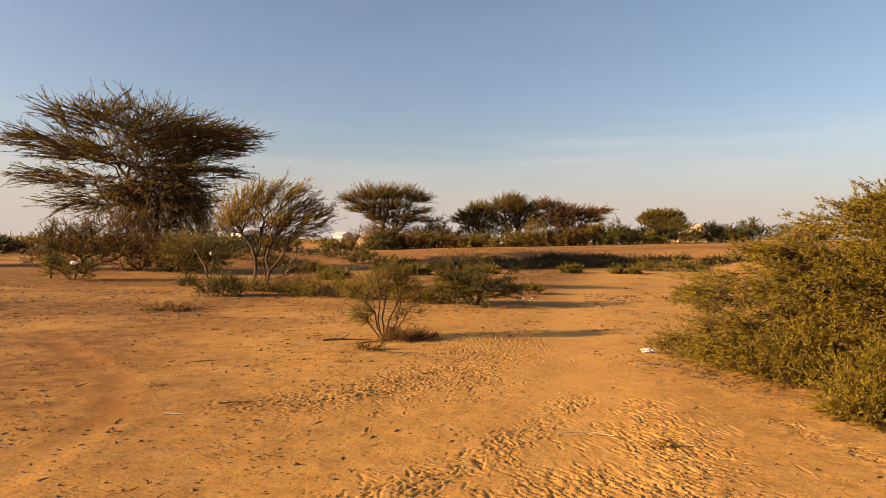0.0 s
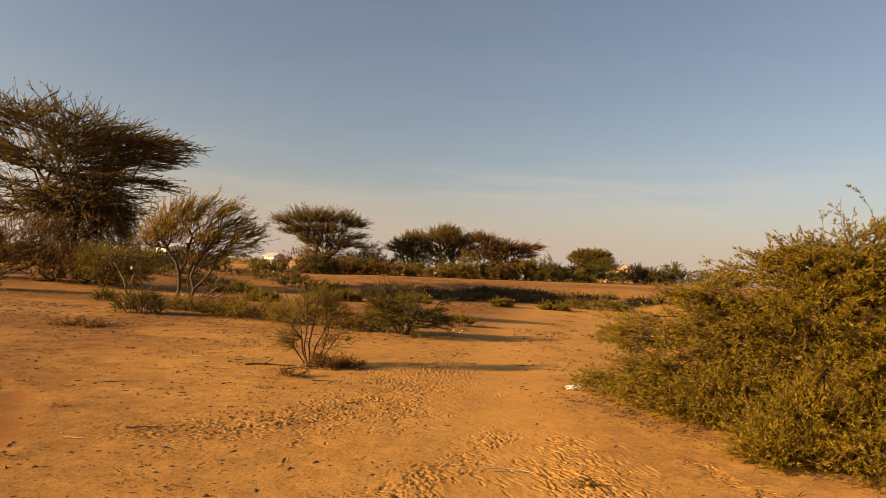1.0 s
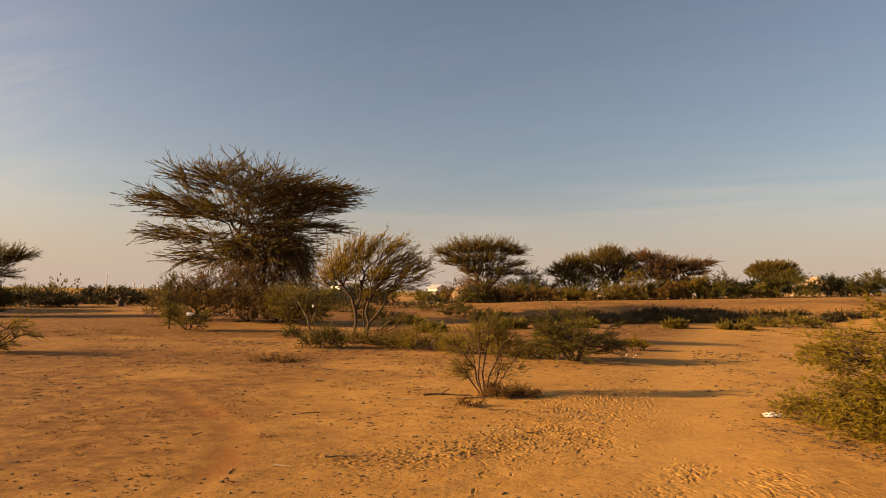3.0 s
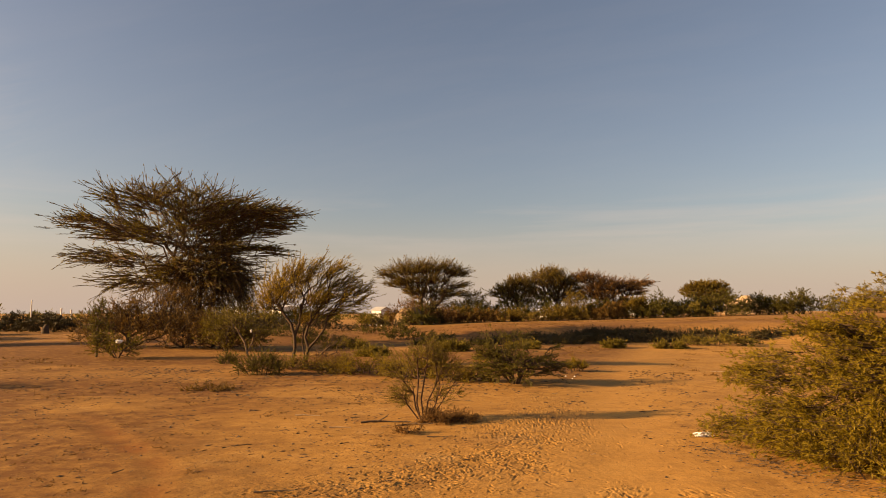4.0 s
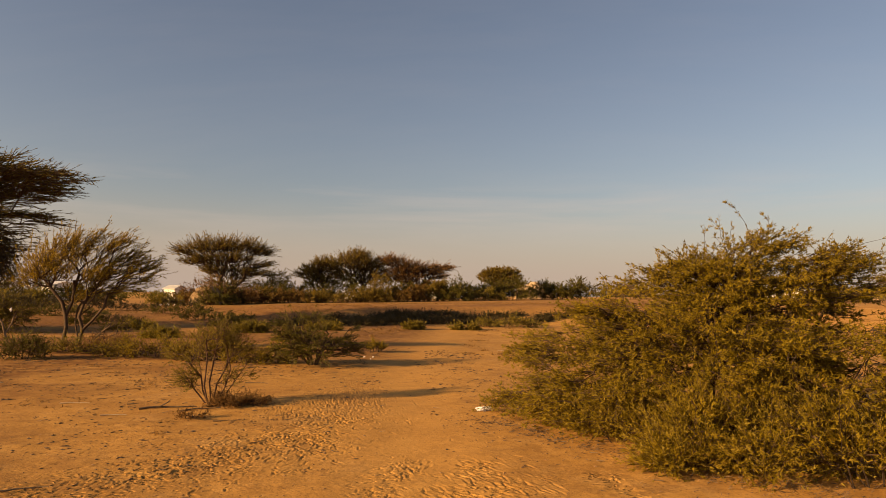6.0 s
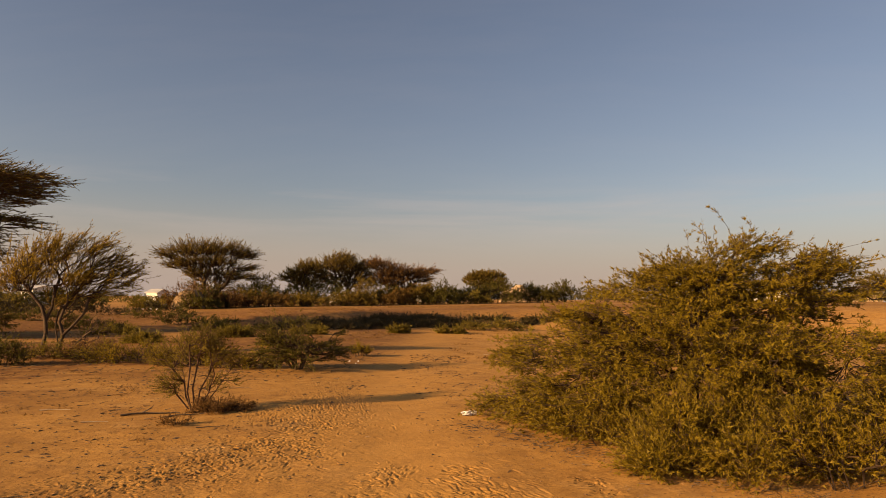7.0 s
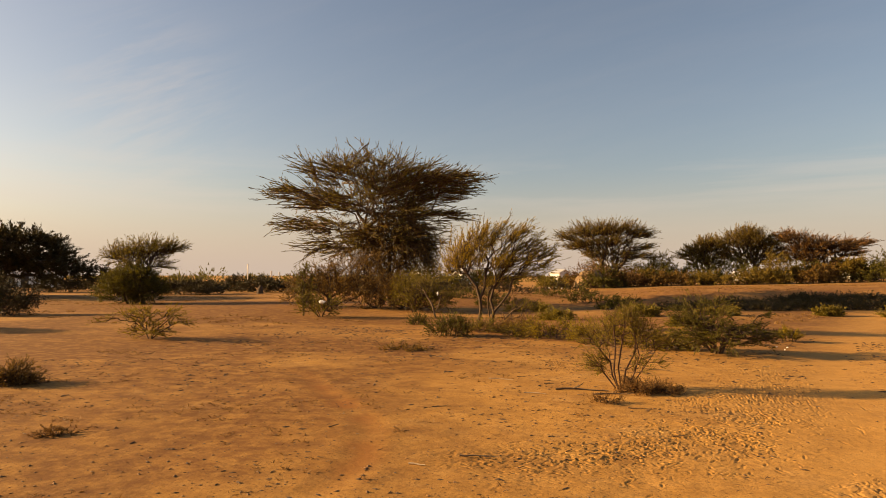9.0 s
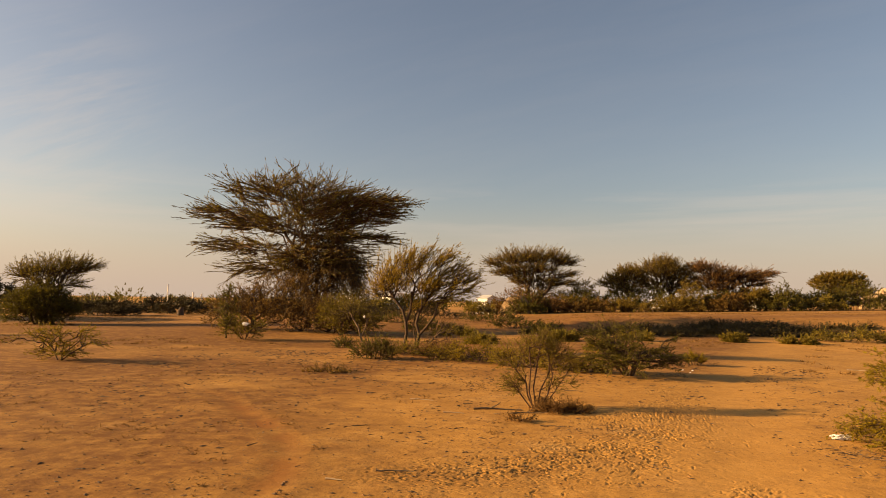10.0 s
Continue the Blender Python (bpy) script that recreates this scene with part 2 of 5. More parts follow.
pit = colours(nt, cell.outputs["Distance"], [(0.16, (1, 1, 1)), (0.38, (0, 0, 0))])
pick = maths(nt, "GREATER_THAN", cell.outputs["Color"], 0.46)
cut = maths(nt, "MULTIPLY", maths(nt, "MULTIPLY", pit, pick), maths(nt, "MULTIPLY", trod.outputs["Fac"], -2.2))
relief = maths(nt, "ADD", relief, cut)
bumped(nt, b, relief, 0.6, 0.016)


def plain(name, a, c2, rough=0.8, scale=6.0):
    m, nt, b = material(name)
    n = noise_tex(nt, scale, 5.0)
    nt.links.new(colours(nt, n, [(0.3, a), (0.7, c2)]), b.inputs["Base Color"])
    b.inputs["Roughness"].default_value = rough
    bumped(nt, b, n, 0.2, 0.02)
    return m


M_WHITE = plain("white_plastic", (0.70, 0.68, 0.63), (0.84, 0.82, 0.78), 0.45, 30)
M_WALL = plain("whitewash", (0.66, 0.62, 0.55), (0.80, 0.77, 0.70), 0.9, 1.2)
M_ROOF = plain("tin_roof", (0.34, 0.33, 0.32), (0.52, 0.50, 0.47), 0.45, 2.0)
M_RED = plain("red_wall", (0.30, 0.09, 0.05), (0.40, 0.13, 0.07), 0.8, 2.0)
M_DARK = plain("dark_opening", (0.03, 0.026, 0.022), (0.05, 0.042, 0.035), 0.8, 2.0)
M_STONE = plain("pebble", (0.10, 0.052, 0.022), (0.34, 0.18, 0.07), 0.95, 40)
M_MOUND = plain("pale_earth", (0.36, 0.24, 0.13), (0.47, 0.33, 0.19), 0.95, 0.6)
M_POLE = plain("pole_paint", (0.55, 0.50, 0.42), (0.72, 0.68, 0.60), 0.7, 3.0)
M_THATCH = plain("dry_matting", (0.20, 0.125, 0.06), (0.31, 0.20, 0.10), 0.95, 5.0)


# ---- mesh helpers ----
def mesh_of(name, verts, faces, mat, smooth=False):
    """One mesh from an array of corners and an array of three- or four-cornered faces."""
    verts, faces = np.asarray(verts, np.float32), np.asarray(faces, np.int32)
    me = bpy.data.meshes.new(name)
    n, k = faces.shape
    me.vertices.add(len(verts))
    me.vertices.foreach_set("co", verts.ravel())
    me.loops.add(n * k)
    me.loops.foreach_set("vertex_index", faces.ravel())
    me.polygons.add(n)
    me.polygons.foreach_set("loop_start", np.arange(0, n * k, k, dtype=np.int32))
    me.polygons.foreach_set("loop_total", np.full(n, k, np.int32))
    me.polygons.foreach_set("use_smooth", np.full(n, smooth))
    me.update(calc_edges=True)
    me.validate()
    me.materials.append(mat)
    return me


def part_of(name, me, parent, label=""):
    ob = new(name, me)
    ob.parent = parent
    return tagged(ob, label)


def part(name, bm, mat, parent, label=""):
    me = bpy.data.meshes.new(name)
    bm.to_mesh(me)
    bm.free()
    me.materials.append(mat)
    return part_of(name, me, parent, label)


def thing(name, place, label, category, group="", kind=""):
    ob = new(name)
    ob.location = place
    ob.empty_display_size = 0.2
    return tagged(ob, label, category, group, kind)


def smooth(a, b, v):
    t = np.clip((v - a) / (b - a), 0, 1)
    return t * t * (3 - 2 * t)


def unit(v):
    return v / np.maximum(np.linalg.norm(v, axis=-1, keepdims=True), 1e-9)


def tubes(p0, p1, r0, r1, sides):
    """Tapered tubes, one for each row."""
    d = unit(p1 - p0)
    ref = np.where(np.abs(d[:, 2:3]) > 0.9, np.array([[1.0, 0, 0]]), np.array([[0, 0, 1.0]]))
    u = unit(np.cross(d, ref))
    v = np.cross(d, u)
    a = np.arange(sides) * 2 * np.pi / sides
    ring = u[:, None] * np.cos(a)[None, :, None] + v[:, None] * np.sin(a)[None, :, None]
    low = p0[:, None] + ring * r0[:, None, None]
    top = p1[:, None] + ring * r1[:, None, None]
    verts = np.concatenate([low, top], 1).reshape(-1, 3)
    i = np.arange(sides)
    j = (i + 1) % sides
    f = np.stack([i, j, j + sides, i + sides], 1)
    faces = (np.arange(len(p0)) * 2 * sides)[:, None, None] + f[None]
    return verts, faces.reshape(-1, 4)


def leaves(rng, at, along, length, width):
    """Small leaves at the given places: lozenges, or plain blades where they are long and far off."""
    n = len(at)
    d = unit(along)
    nrm = unit(rng.normal(size=(n, 3)) * 0.62 + np.array([-0.55, -0.25, 0.7]))
    s = unit(np.cross(d, nrm))
    lift = np.cross(s, d)
    l = (length * rng.uniform(0.6, 1.3, n))[:, None]
    w = (width * rng.uniform(0.6, 1.3, n))[:, None]
    if length > 0.04:
        verts = np.stack([at + s * w * 0.5, at + d * l + lift * w * 0.2, at + d * l * 0.1 - s * w * 0.5], 1)
        return verts.reshape(-1, 3), np.arange(n * 3).reshape(-1, 3)
    verts = np.stack([at, at + d * l * 0.5 + s * w * 0.5 + lift * w * 0.25, at + d * l, at + d * l * 0.45 - s * w * 0.5 + lift * w * 0.25], 1)
    return verts.reshape(-1, 3), np.arange(n * 4).reshape(-1, 4)


def fill(rng, blobs, n, shell=0.5):
    """Places spread through a set of ellipsoids (x, y, z, rx, ry, rz)."""
    b = np.asarray(blobs, float)
    w = (b[:, 3] * b[:, 4] * b[:, 5]) ** 0.75
    k = rng.choice(len(b), n, p=w / w.sum())
    v = unit(rng.normal(size=(n, 3))) * rng.uniform(0, 1, (n, 1)) ** shell
    p = b[k, :3] + v * b[k, 3:6]
    return p[p[:, 2] > 0.03]


def skeleton_of(rng, stems, pts, bias, step):
    """Joins places into one branching frame: each to the spot on it that costs the least way."""
    cap = len(pts) * 6 + 400
    pos, par, way = np.zeros((cap, 3)), np.full(cap, -1), np.zeros(cap)
    m = 0
    for stem in stems:
        last = -1
        if m:
            off = np.linalg.norm(pos[:m] - stem[0], axis=1)
            if off.min() < 0.02:
                last, stem = int(np.argmin(off)), stem[1:]
        for p in stem:
            pos[m], par[m] = p, last
            way[m] = 0 if last < 0 else way[last] + np.linalg.norm(pos[m] - pos[last])
            last, m = m, m + 1
    root = np.array(stems[0][-1])
    for p in pts[np.argsort(np.linalg.norm(pts - root, axis=1))]:
        d = np.linalg.norm(pos[:m] - p, axis=1)
        j = int(np.argmin(d + bias * way[:m]))
        k = int(min(5, max(1, d[j] // step)))
        a, last = pos[j].copy(), j
        for s in range(1, k + 1):
            q = a + (p - a) * (s / k)
            if s < k:
                q = q + rng.normal(size=3) * d[j] * 0.05 + np.array([0, 0, 0.06 * d[j] * math.sin(math.pi * s / k)])
            if m >= cap:
                break
            pos[m], par[m], way[m] = q, last, way[last] + d[j] / k
            last, m = m, m + 1
    pos, par = pos[:m], par[:m]
    load = np.ones(m)
    for i in range(m - 1, -1, -1):
        if par[i] >= 0:
            load[par[i]] += load[i]
    return pos, par, load


def plant(name, place, label, category, blobs, stems, seed, n=400, bias=0.25, step=0.5, r_tip=0.006, r_pow=0.45, r_max=0.3,
          twigs=3, twig_len=0.5, twig_r=0.004, lean=(0, 0, 0.3), spread=0.6, leaf_n=8, leaf=(0.05, 0.02), leaf_mat=None,
          bark=None, twig_mat=None, load_max=3, group="", shell=0.5, split=0.022, droop=0.0, whip=3, hug=0.9, hub=None, follow=0.35, flat=1.0, clump=0.0, gap=-0.8, side=0, side_len=0.4, side_n=6, side_wide=0.7, flat_top=None, tuft=0, solid=-1.0):
    """A tree or shrub: stems and limbs, twigs, and leaves along the twigs."""
    rng = np.random.default_rng(seed)
    pts = fill(rng, blobs, n, shell)
    if clump:
        wave, phase = unit(rng.normal(size=(7, 3))) * 6.28 / clump * rng.uniform(0.6, 1.3, (7, 1)), rng.uniform(0, 6.28, 7)
        pts = pts[(np.sin(pts @ wave.T + phase).sum(1) > gap) | (pts[:, 2] < solid)]
    pos, par, load = skeleton_of(rng, [np.array(s, float) for s in stems], pts, bias, step)
    ob = thing(name, place, label, category, group)
    kid = np.nonzero(par >= 0)[0]
    r = np.minimum(r_tip * load ** r_pow, r_max)
    p0, p1 = pos[par[kid]], pos[kid]
    r1 = r[kid]
    r0 = np.minimum(r[par[kid]], r1 * 1.35)
    thick = r1 > split
    stem = np.arange(len(pos))
    for i in range(len(pos)):
        if par[i] >= 0:
            stem[i] = stem[par[i]]
    for s in np.unique(stem[kid[thick]]):
        w = thick & (stem[kid] == s)
        stout = w & (r1 > 0.55 * r1[w].max()) if r_max > 0.05 else w
        root = np.full(len(pos), -1)
        for q in np.nonzero(w & ~stout)[0]:
            i = kid[q]
            root[i] = root[par[i]] if root[par[i]] >= 0 else i
        bole = None
        for i in [-1] + sorted(set(root[root >= 0])):
            which = stout if i < 0 else w & ~stout & (root[kid] == i)
            if which.any():
                piece = "limb" if i >= 0 else "trunk" if r_max > 0.05 else "stem"
                along = unit(p1[which] - p0[which]) * 0.3
                v, f = tubes(p0[which] - along * r0[which, None], p1[which] + along * r1[which, None], r0[which], r1[which], 7)
                made = part_of(piece, mesh_of(piece, v, f, bark or M_BARK, True), bole or ob)
                bole = bole or made
    outer = kid[load[kid] <= load_max]
    k = np.repeat(outer, twigs)
    edge = unit(pos[k] - pos[par[k]])
    mid_crown = np.array([pts[:, 0].mean(), pts[:, 1].mean(), pts[:, 2].min() if hub is None else hub])
    away = unit(pos[k] - mid_crown)
    way = unit(edge * follow + away * 0.8 + np.array(lean) + rng.normal(size=(len(k), 3)) * spread)
    level = np.array([1, 1, flat]) * np.ones((len(k), 1))
    if flat_top is not None:
        level[:, 2] = flat + (flat_top - flat) * smooth(*np.quantile(pts[:, 2], (0.55, 0.85)), pos[k, 2])
    way = unit(way * level)
    length = twig_len * rng.uniform(0.5, 1.35, len(k))[:, None]
    start = pos[k] + (pos[par[k]] - pos[k]) * rng.uniform(0, 0.9, (len(k), 1))
    joints, heading = [start], way
    swing = rng.normal(size=way.shape) * 0.28
    for i in range(whip):
        joints.append(joints[-1] + heading * length / whip)
        heading = unit(heading + (np.array(lean) * 0.8 + swing * level + np.array([0, 0, -droop])) * (1.6 / whip) + rng.normal(size=way.shape) * 0.12)
    shoots = [(np.stack(joints), twig_r, leaf_n)]
    for _ in range(side):
        u = rng.uniform(0.15, 0.9, len(k))
        i = np.minimum((u * whip).astype(int), whip - 1)
        line, row = shoots[0][0], np.arange(len(k))
        q0, q1 = line[i, row], line[i + 1, row]
        ahead = unit(q1 - q0)
        out = unit(ahead + unit(np.cross(ahead, rng.normal(size=ahead.shape)) * level) * side_wide)
        reach = length * side_len * (1.15 - 0.6 * u[:, None]) * rng.uniform(0.6, 1.2, (len(k), 1))
        foot = q0 + (q1 - q0) * (u * whip - i)[:, None]
        bend_to = unit(out + ahead * 0.5 + np.array(lean) * 0.6)
        curl = [foot, foot + out * reach] if side > 2 else [foot, foot + out * reach * 0.5, foot + out * reach * 0.5 + bend_to * reach * 0.5]
        shoots.append((np.stack(curl), twig_r * 0.7, side_n))
    sets = [tubes(p0[~thick], p1[~thick], r0[~thick], r1[~thick], 3)]
    one = np.ones(len(k))
    for line, wide, _ in shoots:
        m = len(line) - 1
        for i in range(m):
            sets.append(tubes(line[i], line[i + 1], one * wide * (1 - 0.75 * i / m), one * wide * (1 - 0.75 * (i + 1) / m), 3))
    verts, faces, base = [], [], 0
    for v, f in sets:
        verts.append(v)
        faces.append(f + base)
        base += len(v)
    tagged(part_of("twig_work", mesh_of("twig_work", np.concatenate(verts), np.concatenate(faces), twig_mat or M_TWIG), ob), kind="stuff")
    if leaf_n:
        at, along = [], []
        for line, _, count in shoots:
            m = len(line) - 1
            for _ in range(count):
                u = rng.uniform(0.0, 0.999, len(k))
                if tuft:
                    u = np.clip((np.floor(u * tuft) + 0.75 + rng.normal(size=len(k)) * 0.07) / tuft, 0, 0.999)
                u = u * m
                i = u.astype(int)
                q0, q1 = line[i, np.arange(len(k))], line[i + 1, np.arange(len(k))]
                q = q0 + (q1 - q0) * (u - i)[:, None]
                at.append(q + rng.normal(size=q.shape) * leaf[1] * 0.4)
                along.append(unit(unit(q1 - q0) * hug + rng.normal(size=q.shape) * 0.5))
        v, f = leaves(rng, np.concatenate(at), np.concatenate(along), *leaf)
        tagged(part_of("foliage", mesh_of("foliage", v, f, leaf_mat or M_LEAF_TREE), ob), kind="stuff")
    return ob


# ---- ground ----
def value_noise(x, y, cell, seed):
    g = np.random.default_rng(seed).uniform(-1, 1, (256, 256))
    u, v = x / cell, y / cell
    i, j = np.floor(u).astype(int), np.floor(v).astype(int)
    fu, fv = u - i, v - j
    fu, fv = fu * fu * (3 - 2 * fu), fv * fv * (3 - 2 * fv)
    i, j = i % 256, j % 256
    i2, j2 = (i + 1) % 256, (j + 1) % 256
    return (g[i, j] * (1 - fu) + g[i2, j] * fu) * (1 - fv) + (g[i, j2] * (1 - fu) + g[i2, j2] * fu) * fv


def rise(x, y):
    """The lie of the land: level in the clearing, rising gently behind and to the east."""
    x, y = np.asarray(x, float), np.asarray(y, float)
    d = np.hypot(x, y)
    slow = (value_noise(x + 900, y + 900, 9.0, 3) * 0.08 + value_noise(x + 500, y + 700, 3.6, 4) * 0.05) * smooth(13, 28, d)
    bank = smooth(-7, 2, x)
    up = bank * smooth(36.5, 46, d) + (1 - bank) * smooth(37, 72, d)
    return up * np.clip(0.72 + 0.022 * x, 0.0, 2.1) * (1 - 0.6 * smooth(140, 500, d)) + slow * (1 - 0.6 * up)


def floor_z(x, y):
    return float(rise(x, y))


def line_distance(x, y, pts):
    best = np.full(x.shape, 1e9)
    for (ax, ay), (bx, by) in zip(pts, pts[1:]):
        t = np.clip(((x - ax) * (bx - ax) + (y - ay) * (by - ay)) / ((bx - ax) ** 2 + (by - ay) ** 2), 0, 1)
        best = np.minimum(best, np.hypot(x - ax - t * (bx - ax), y - ay - t * (by - ay)))
    return best


ROAD = [(0.6, 1.0), (0.95, 4.0), (1.45, 7.0), (2.2, 11.5), (3.2, 17.0), (5.2, 24.0), (9.0, 34.0)]
RUT = [(-9.5, 11.6), (-6.0, 9.7), (-4.5, 8.0), (-3.4, 6.75), (-3.0, 5.65), (-2.85, 5.0), (-2.8, 3.0)]
# lines trodden by the herd: way, half width, heading of the prints, their stretch
HERD = (([(1.7, 13.0), (1.1, 10.4), (0.75, 8.6)], 0.85, 1.15, 2.6), ([(0.75, 8.6), (0.1, 7.4), (-0.6, 6.6)], 0.68, 1.1, 2.8), ([(-0.6, 6.6), (-1.2, 6.1), (-1.8, 6.0)], 0.42, 1.0, 2.4),
        ([(1.2, 6.3), (0.83, 5.3), (0.3, 4.55), (-0.35, 3.8), (-0.9, 3.2)], 0.23, 1.0, 3.0), ([(1.93, 6.1), (1.8, 5.3)], 0.16, -1.1, 4.0), ([(1.75, 5.1), (1.6, 4.2), (1.3, 3.3)], 0.46, -1.05, 4.6),
        ([(0.95, 4.1), (0.6, 3.4)], 0.42, -1.0, 3.6), ([(2.95, 5.5), (3.15, 4.4)], 0.13, -1.0, 3.0))


def trodden(x, y):
    """How far from the herd's lines, in their half widths."""
    return np.min([line_distance(x, y, pts) / w for pts, w, *_ in HERD], axis=0)


def steps_out(start, first, last, growth):
    """Steps that grow from the first up to the last place."""
    res, s, p = [], first, start
    while p < last:
        s *= growth
        p += s
        res.append(p)
    return np.array(res)


def run(a, b, step):
    return np.linspace(a, b, int(round((b - a) / step)), endpoint=False)


gx = np.concatenate([-steps_out(8.0, 0.06, 3000, 1.17)[::-1], run(-8.0, -2.6, 0.06), run(-2.6, -1.5, 0.016), run(-1.5, 2.6, 0.0112), run(2.6, 5.0, 0.04), [5.0], steps_out(5.0, 0.05, 3000, 1.17)])
gy = np.concatenate([3.4 - steps_out(0, 0.03, 3000, 1.3)[::-1], run(3.4, 8.6, 0.02), run(8.6, 14.0, 0.048), [14.0], steps_out(14.0, 0.05, 3000, 1.085)])
X, Y = np.meshgrid(gx, gy, indexing="ij")
Z = rise(X, Y)
pitch = np.maximum(np.gradient(gx)[:, None], np.gradient(gy)[None, :])


def grain(cell, seed, height):
    """Relief of one size, left out where the sheet is too coarse to carry it."""
    return value_noise(X, Y, cell, seed) * height * np.clip(cell / pitch / 2 - 1, 0, 1)


close = 1 - smooth(16, 30, np.hypot(X, Y))
road_d = line_distance(X, Y, ROAD)
rut_d = line_distance(X, Y, RUT)
tr_d = trodden(X, Y)
rough = 1 - 0.75 * np.exp(-(road_d / 0.55) ** 2)
Z += close * rough * (grain(1.7, 5, 0.012) + grain(0.45, 6, 0.0045) + grain(0.16, 7, 0.0025))
Z += close * (-0.018 * np.exp(-(road_d / 0.7) ** 2))
Z += close * (-0.010 * np.exp(-(rut_d / 0.16) ** 2) + 0.003 * np.exp(-((rut_d - 0.26) / 0.10) ** 2))
Z += close * np.exp(-tr_d ** 2) * (grain(0.065, 8, 0.003) + grain(0.13, 9, 0.004))
rng = np.random.default_rng(11)


def hoof(px, py, ang, size, deep, stretch=1.5):
    """Presses one print, with its rim, into the ground."""
    i0, i1 = np.searchsorted(gx, (px - 0.2, px + 0.2))
    j0, j1 = np.searchsorted(gy, (py - 0.2, py + 0.2))
    dx, dy = X[i0:i1, j0:j1] - px, Y[i0:i1, j0:j1] - py
    u = (dx * math.cos(ang) + dy * math.sin(ang)) / (size * stretch)
    v = (-dx * math.sin(ang) + dy * math.cos(ang)) / (size * 0.62)
    q = np.sqrt(u * u + v * v)
    Z[i0:i1, j0:j1] += deep * (-np.clip((1.3 - q) / 0.5, 0, 1) + 0.5 * np.exp(-(q - 1.65) ** 2 * 9))


px, py = rng.uniform(-6, 5, 150000), rng.uniform(3.0, 15.0, 150000)
apart_by = np.array([line_distance(px, py, pts) / w for pts, w, *_ in HERD])
chance = 0.3 * np.exp(-apart_by.min(0) ** 2 * 1.1) + 0.008
chance *= np.where((line_distance(px, py, ROAD) < 0.4) & (py > 6.5), 0.6, 1.0) * np.clip(0.6 + 0.7 * value_noise(px, py, 0.45, 12), 0, 1)
for i in np.nonzero(rng.uniform(size=150000) < chance)[0][:11000]:
    line = HERD[int(np.argmin(apart_by[:, i]))]
    coarse = 1.4 if px[i] < -2.6 or px[i] > 2.6 else 1.0
    flip = -1 if line[2] > 0 and rng.uniform() < 0.4 else 1
    hoof(px[i], py[i], flip * rng.normal(line[2], 0.28), rng.uniform(0.011, 0.02) * coarse, rng.uniform(0.003, 0.0075) * (1.15 if line[2] < 0 else 1.0), line[3] * rng.uniform(0.8, 1.4))
nx, ny = len(gx), len(gy)
idx = np.arange(nx * ny).reshape(nx, ny)
quads = np.stack([idx[:-1, :-1], idx[1:, :-1], idx[1:, 1:], idx[:-1, 1:]], -1).reshape(-1, 4)
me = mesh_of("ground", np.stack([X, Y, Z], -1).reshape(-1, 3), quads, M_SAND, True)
layer = me.attributes.new("crust_shade", "FLOAT", "POINT")
crust_and_shade = np.clip(0.5 + 0.6 * (1 - smooth(-6.0, -3.5, X)) + 0.8 * value_noise(X + 50, Y + 50, 1.3, 15) + 0.5 * value_noise(X, Y, 0.4, 16), 0, 1) * (1 - 0.55 * smooth(-5.5, -2.0, X)) * (1 - smooth(-2.0, 0.5, X))
crust_and_shade = np.clip((crust_and_shade + 0.3 * (1 - smooth(-4.6, -2.4, X)) * (1 - smooth(6, 9, Y))) * (1 - smooth(14, 24, np.hypot(X, Y))), 0, 1)
# rusty litter-strewn soil round the bushes farther out, with the trees' shade bands coloured in
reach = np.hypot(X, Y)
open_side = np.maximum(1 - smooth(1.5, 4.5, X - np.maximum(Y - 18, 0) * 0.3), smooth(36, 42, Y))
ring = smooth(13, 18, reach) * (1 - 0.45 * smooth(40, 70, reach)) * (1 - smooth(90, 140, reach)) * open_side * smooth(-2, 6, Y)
crust_and_shade = np.clip(crust_and_shade + ring * np.clip(0.8 + 0.35 * smooth(20, 27, reach) + 0.9 * value_noise(X * 0.6 + 20, Y + 90, 2.0, 17) + 0.5 * value_noise(X * 0.3 + 8, Y + 33, 5.5, 31) + 0.5 * value_noise(X, Y, 0.9, 18), 0, 1.2), 0, 1.2)
layer.data.foreach_set("value", crust_and_shade.astype(np.float32).ravel())
more = me.attributes.new("dust", "FLOAT", "POINT")
more.data.foreach_set("value", np.clip(np.exp(-(road_d / 1.0) ** 2) * (0.8 + 0.4 * value_noise(X, Y, 0.7, 19)), 0, 1).astype(np.float32).ravel())
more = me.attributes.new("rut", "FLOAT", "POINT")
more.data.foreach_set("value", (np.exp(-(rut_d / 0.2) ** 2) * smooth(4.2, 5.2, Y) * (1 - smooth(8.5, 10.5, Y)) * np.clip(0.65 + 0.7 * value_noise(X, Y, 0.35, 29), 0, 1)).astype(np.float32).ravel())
more = me.attributes.new("trod", "FLOAT", "POINT")
stamped = np.exp(-tr_d ** 2 * 1.1) * np.clip(0.75 + 0.8 * value_noise(X, Y, 0.5, 20), 0, 1) + 0.10 * np.clip(value_noise(X, Y, 0.8, 26) * 2 - 0.3, 0, 1) * (1 - np.exp(-(road_d / 0.9) ** 2))
stamped *= 1 - 0.8 * np.exp(-(road_d / 0.6) ** 2)
more.data.foreach_set("value", (stamped * close).astype(np.float32).ravel())
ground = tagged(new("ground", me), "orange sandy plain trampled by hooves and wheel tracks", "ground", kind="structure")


# ---- trees ----
def at_ground(x, y, sink=0.03):
    return (x, y, floor_z(x, y) - sink)


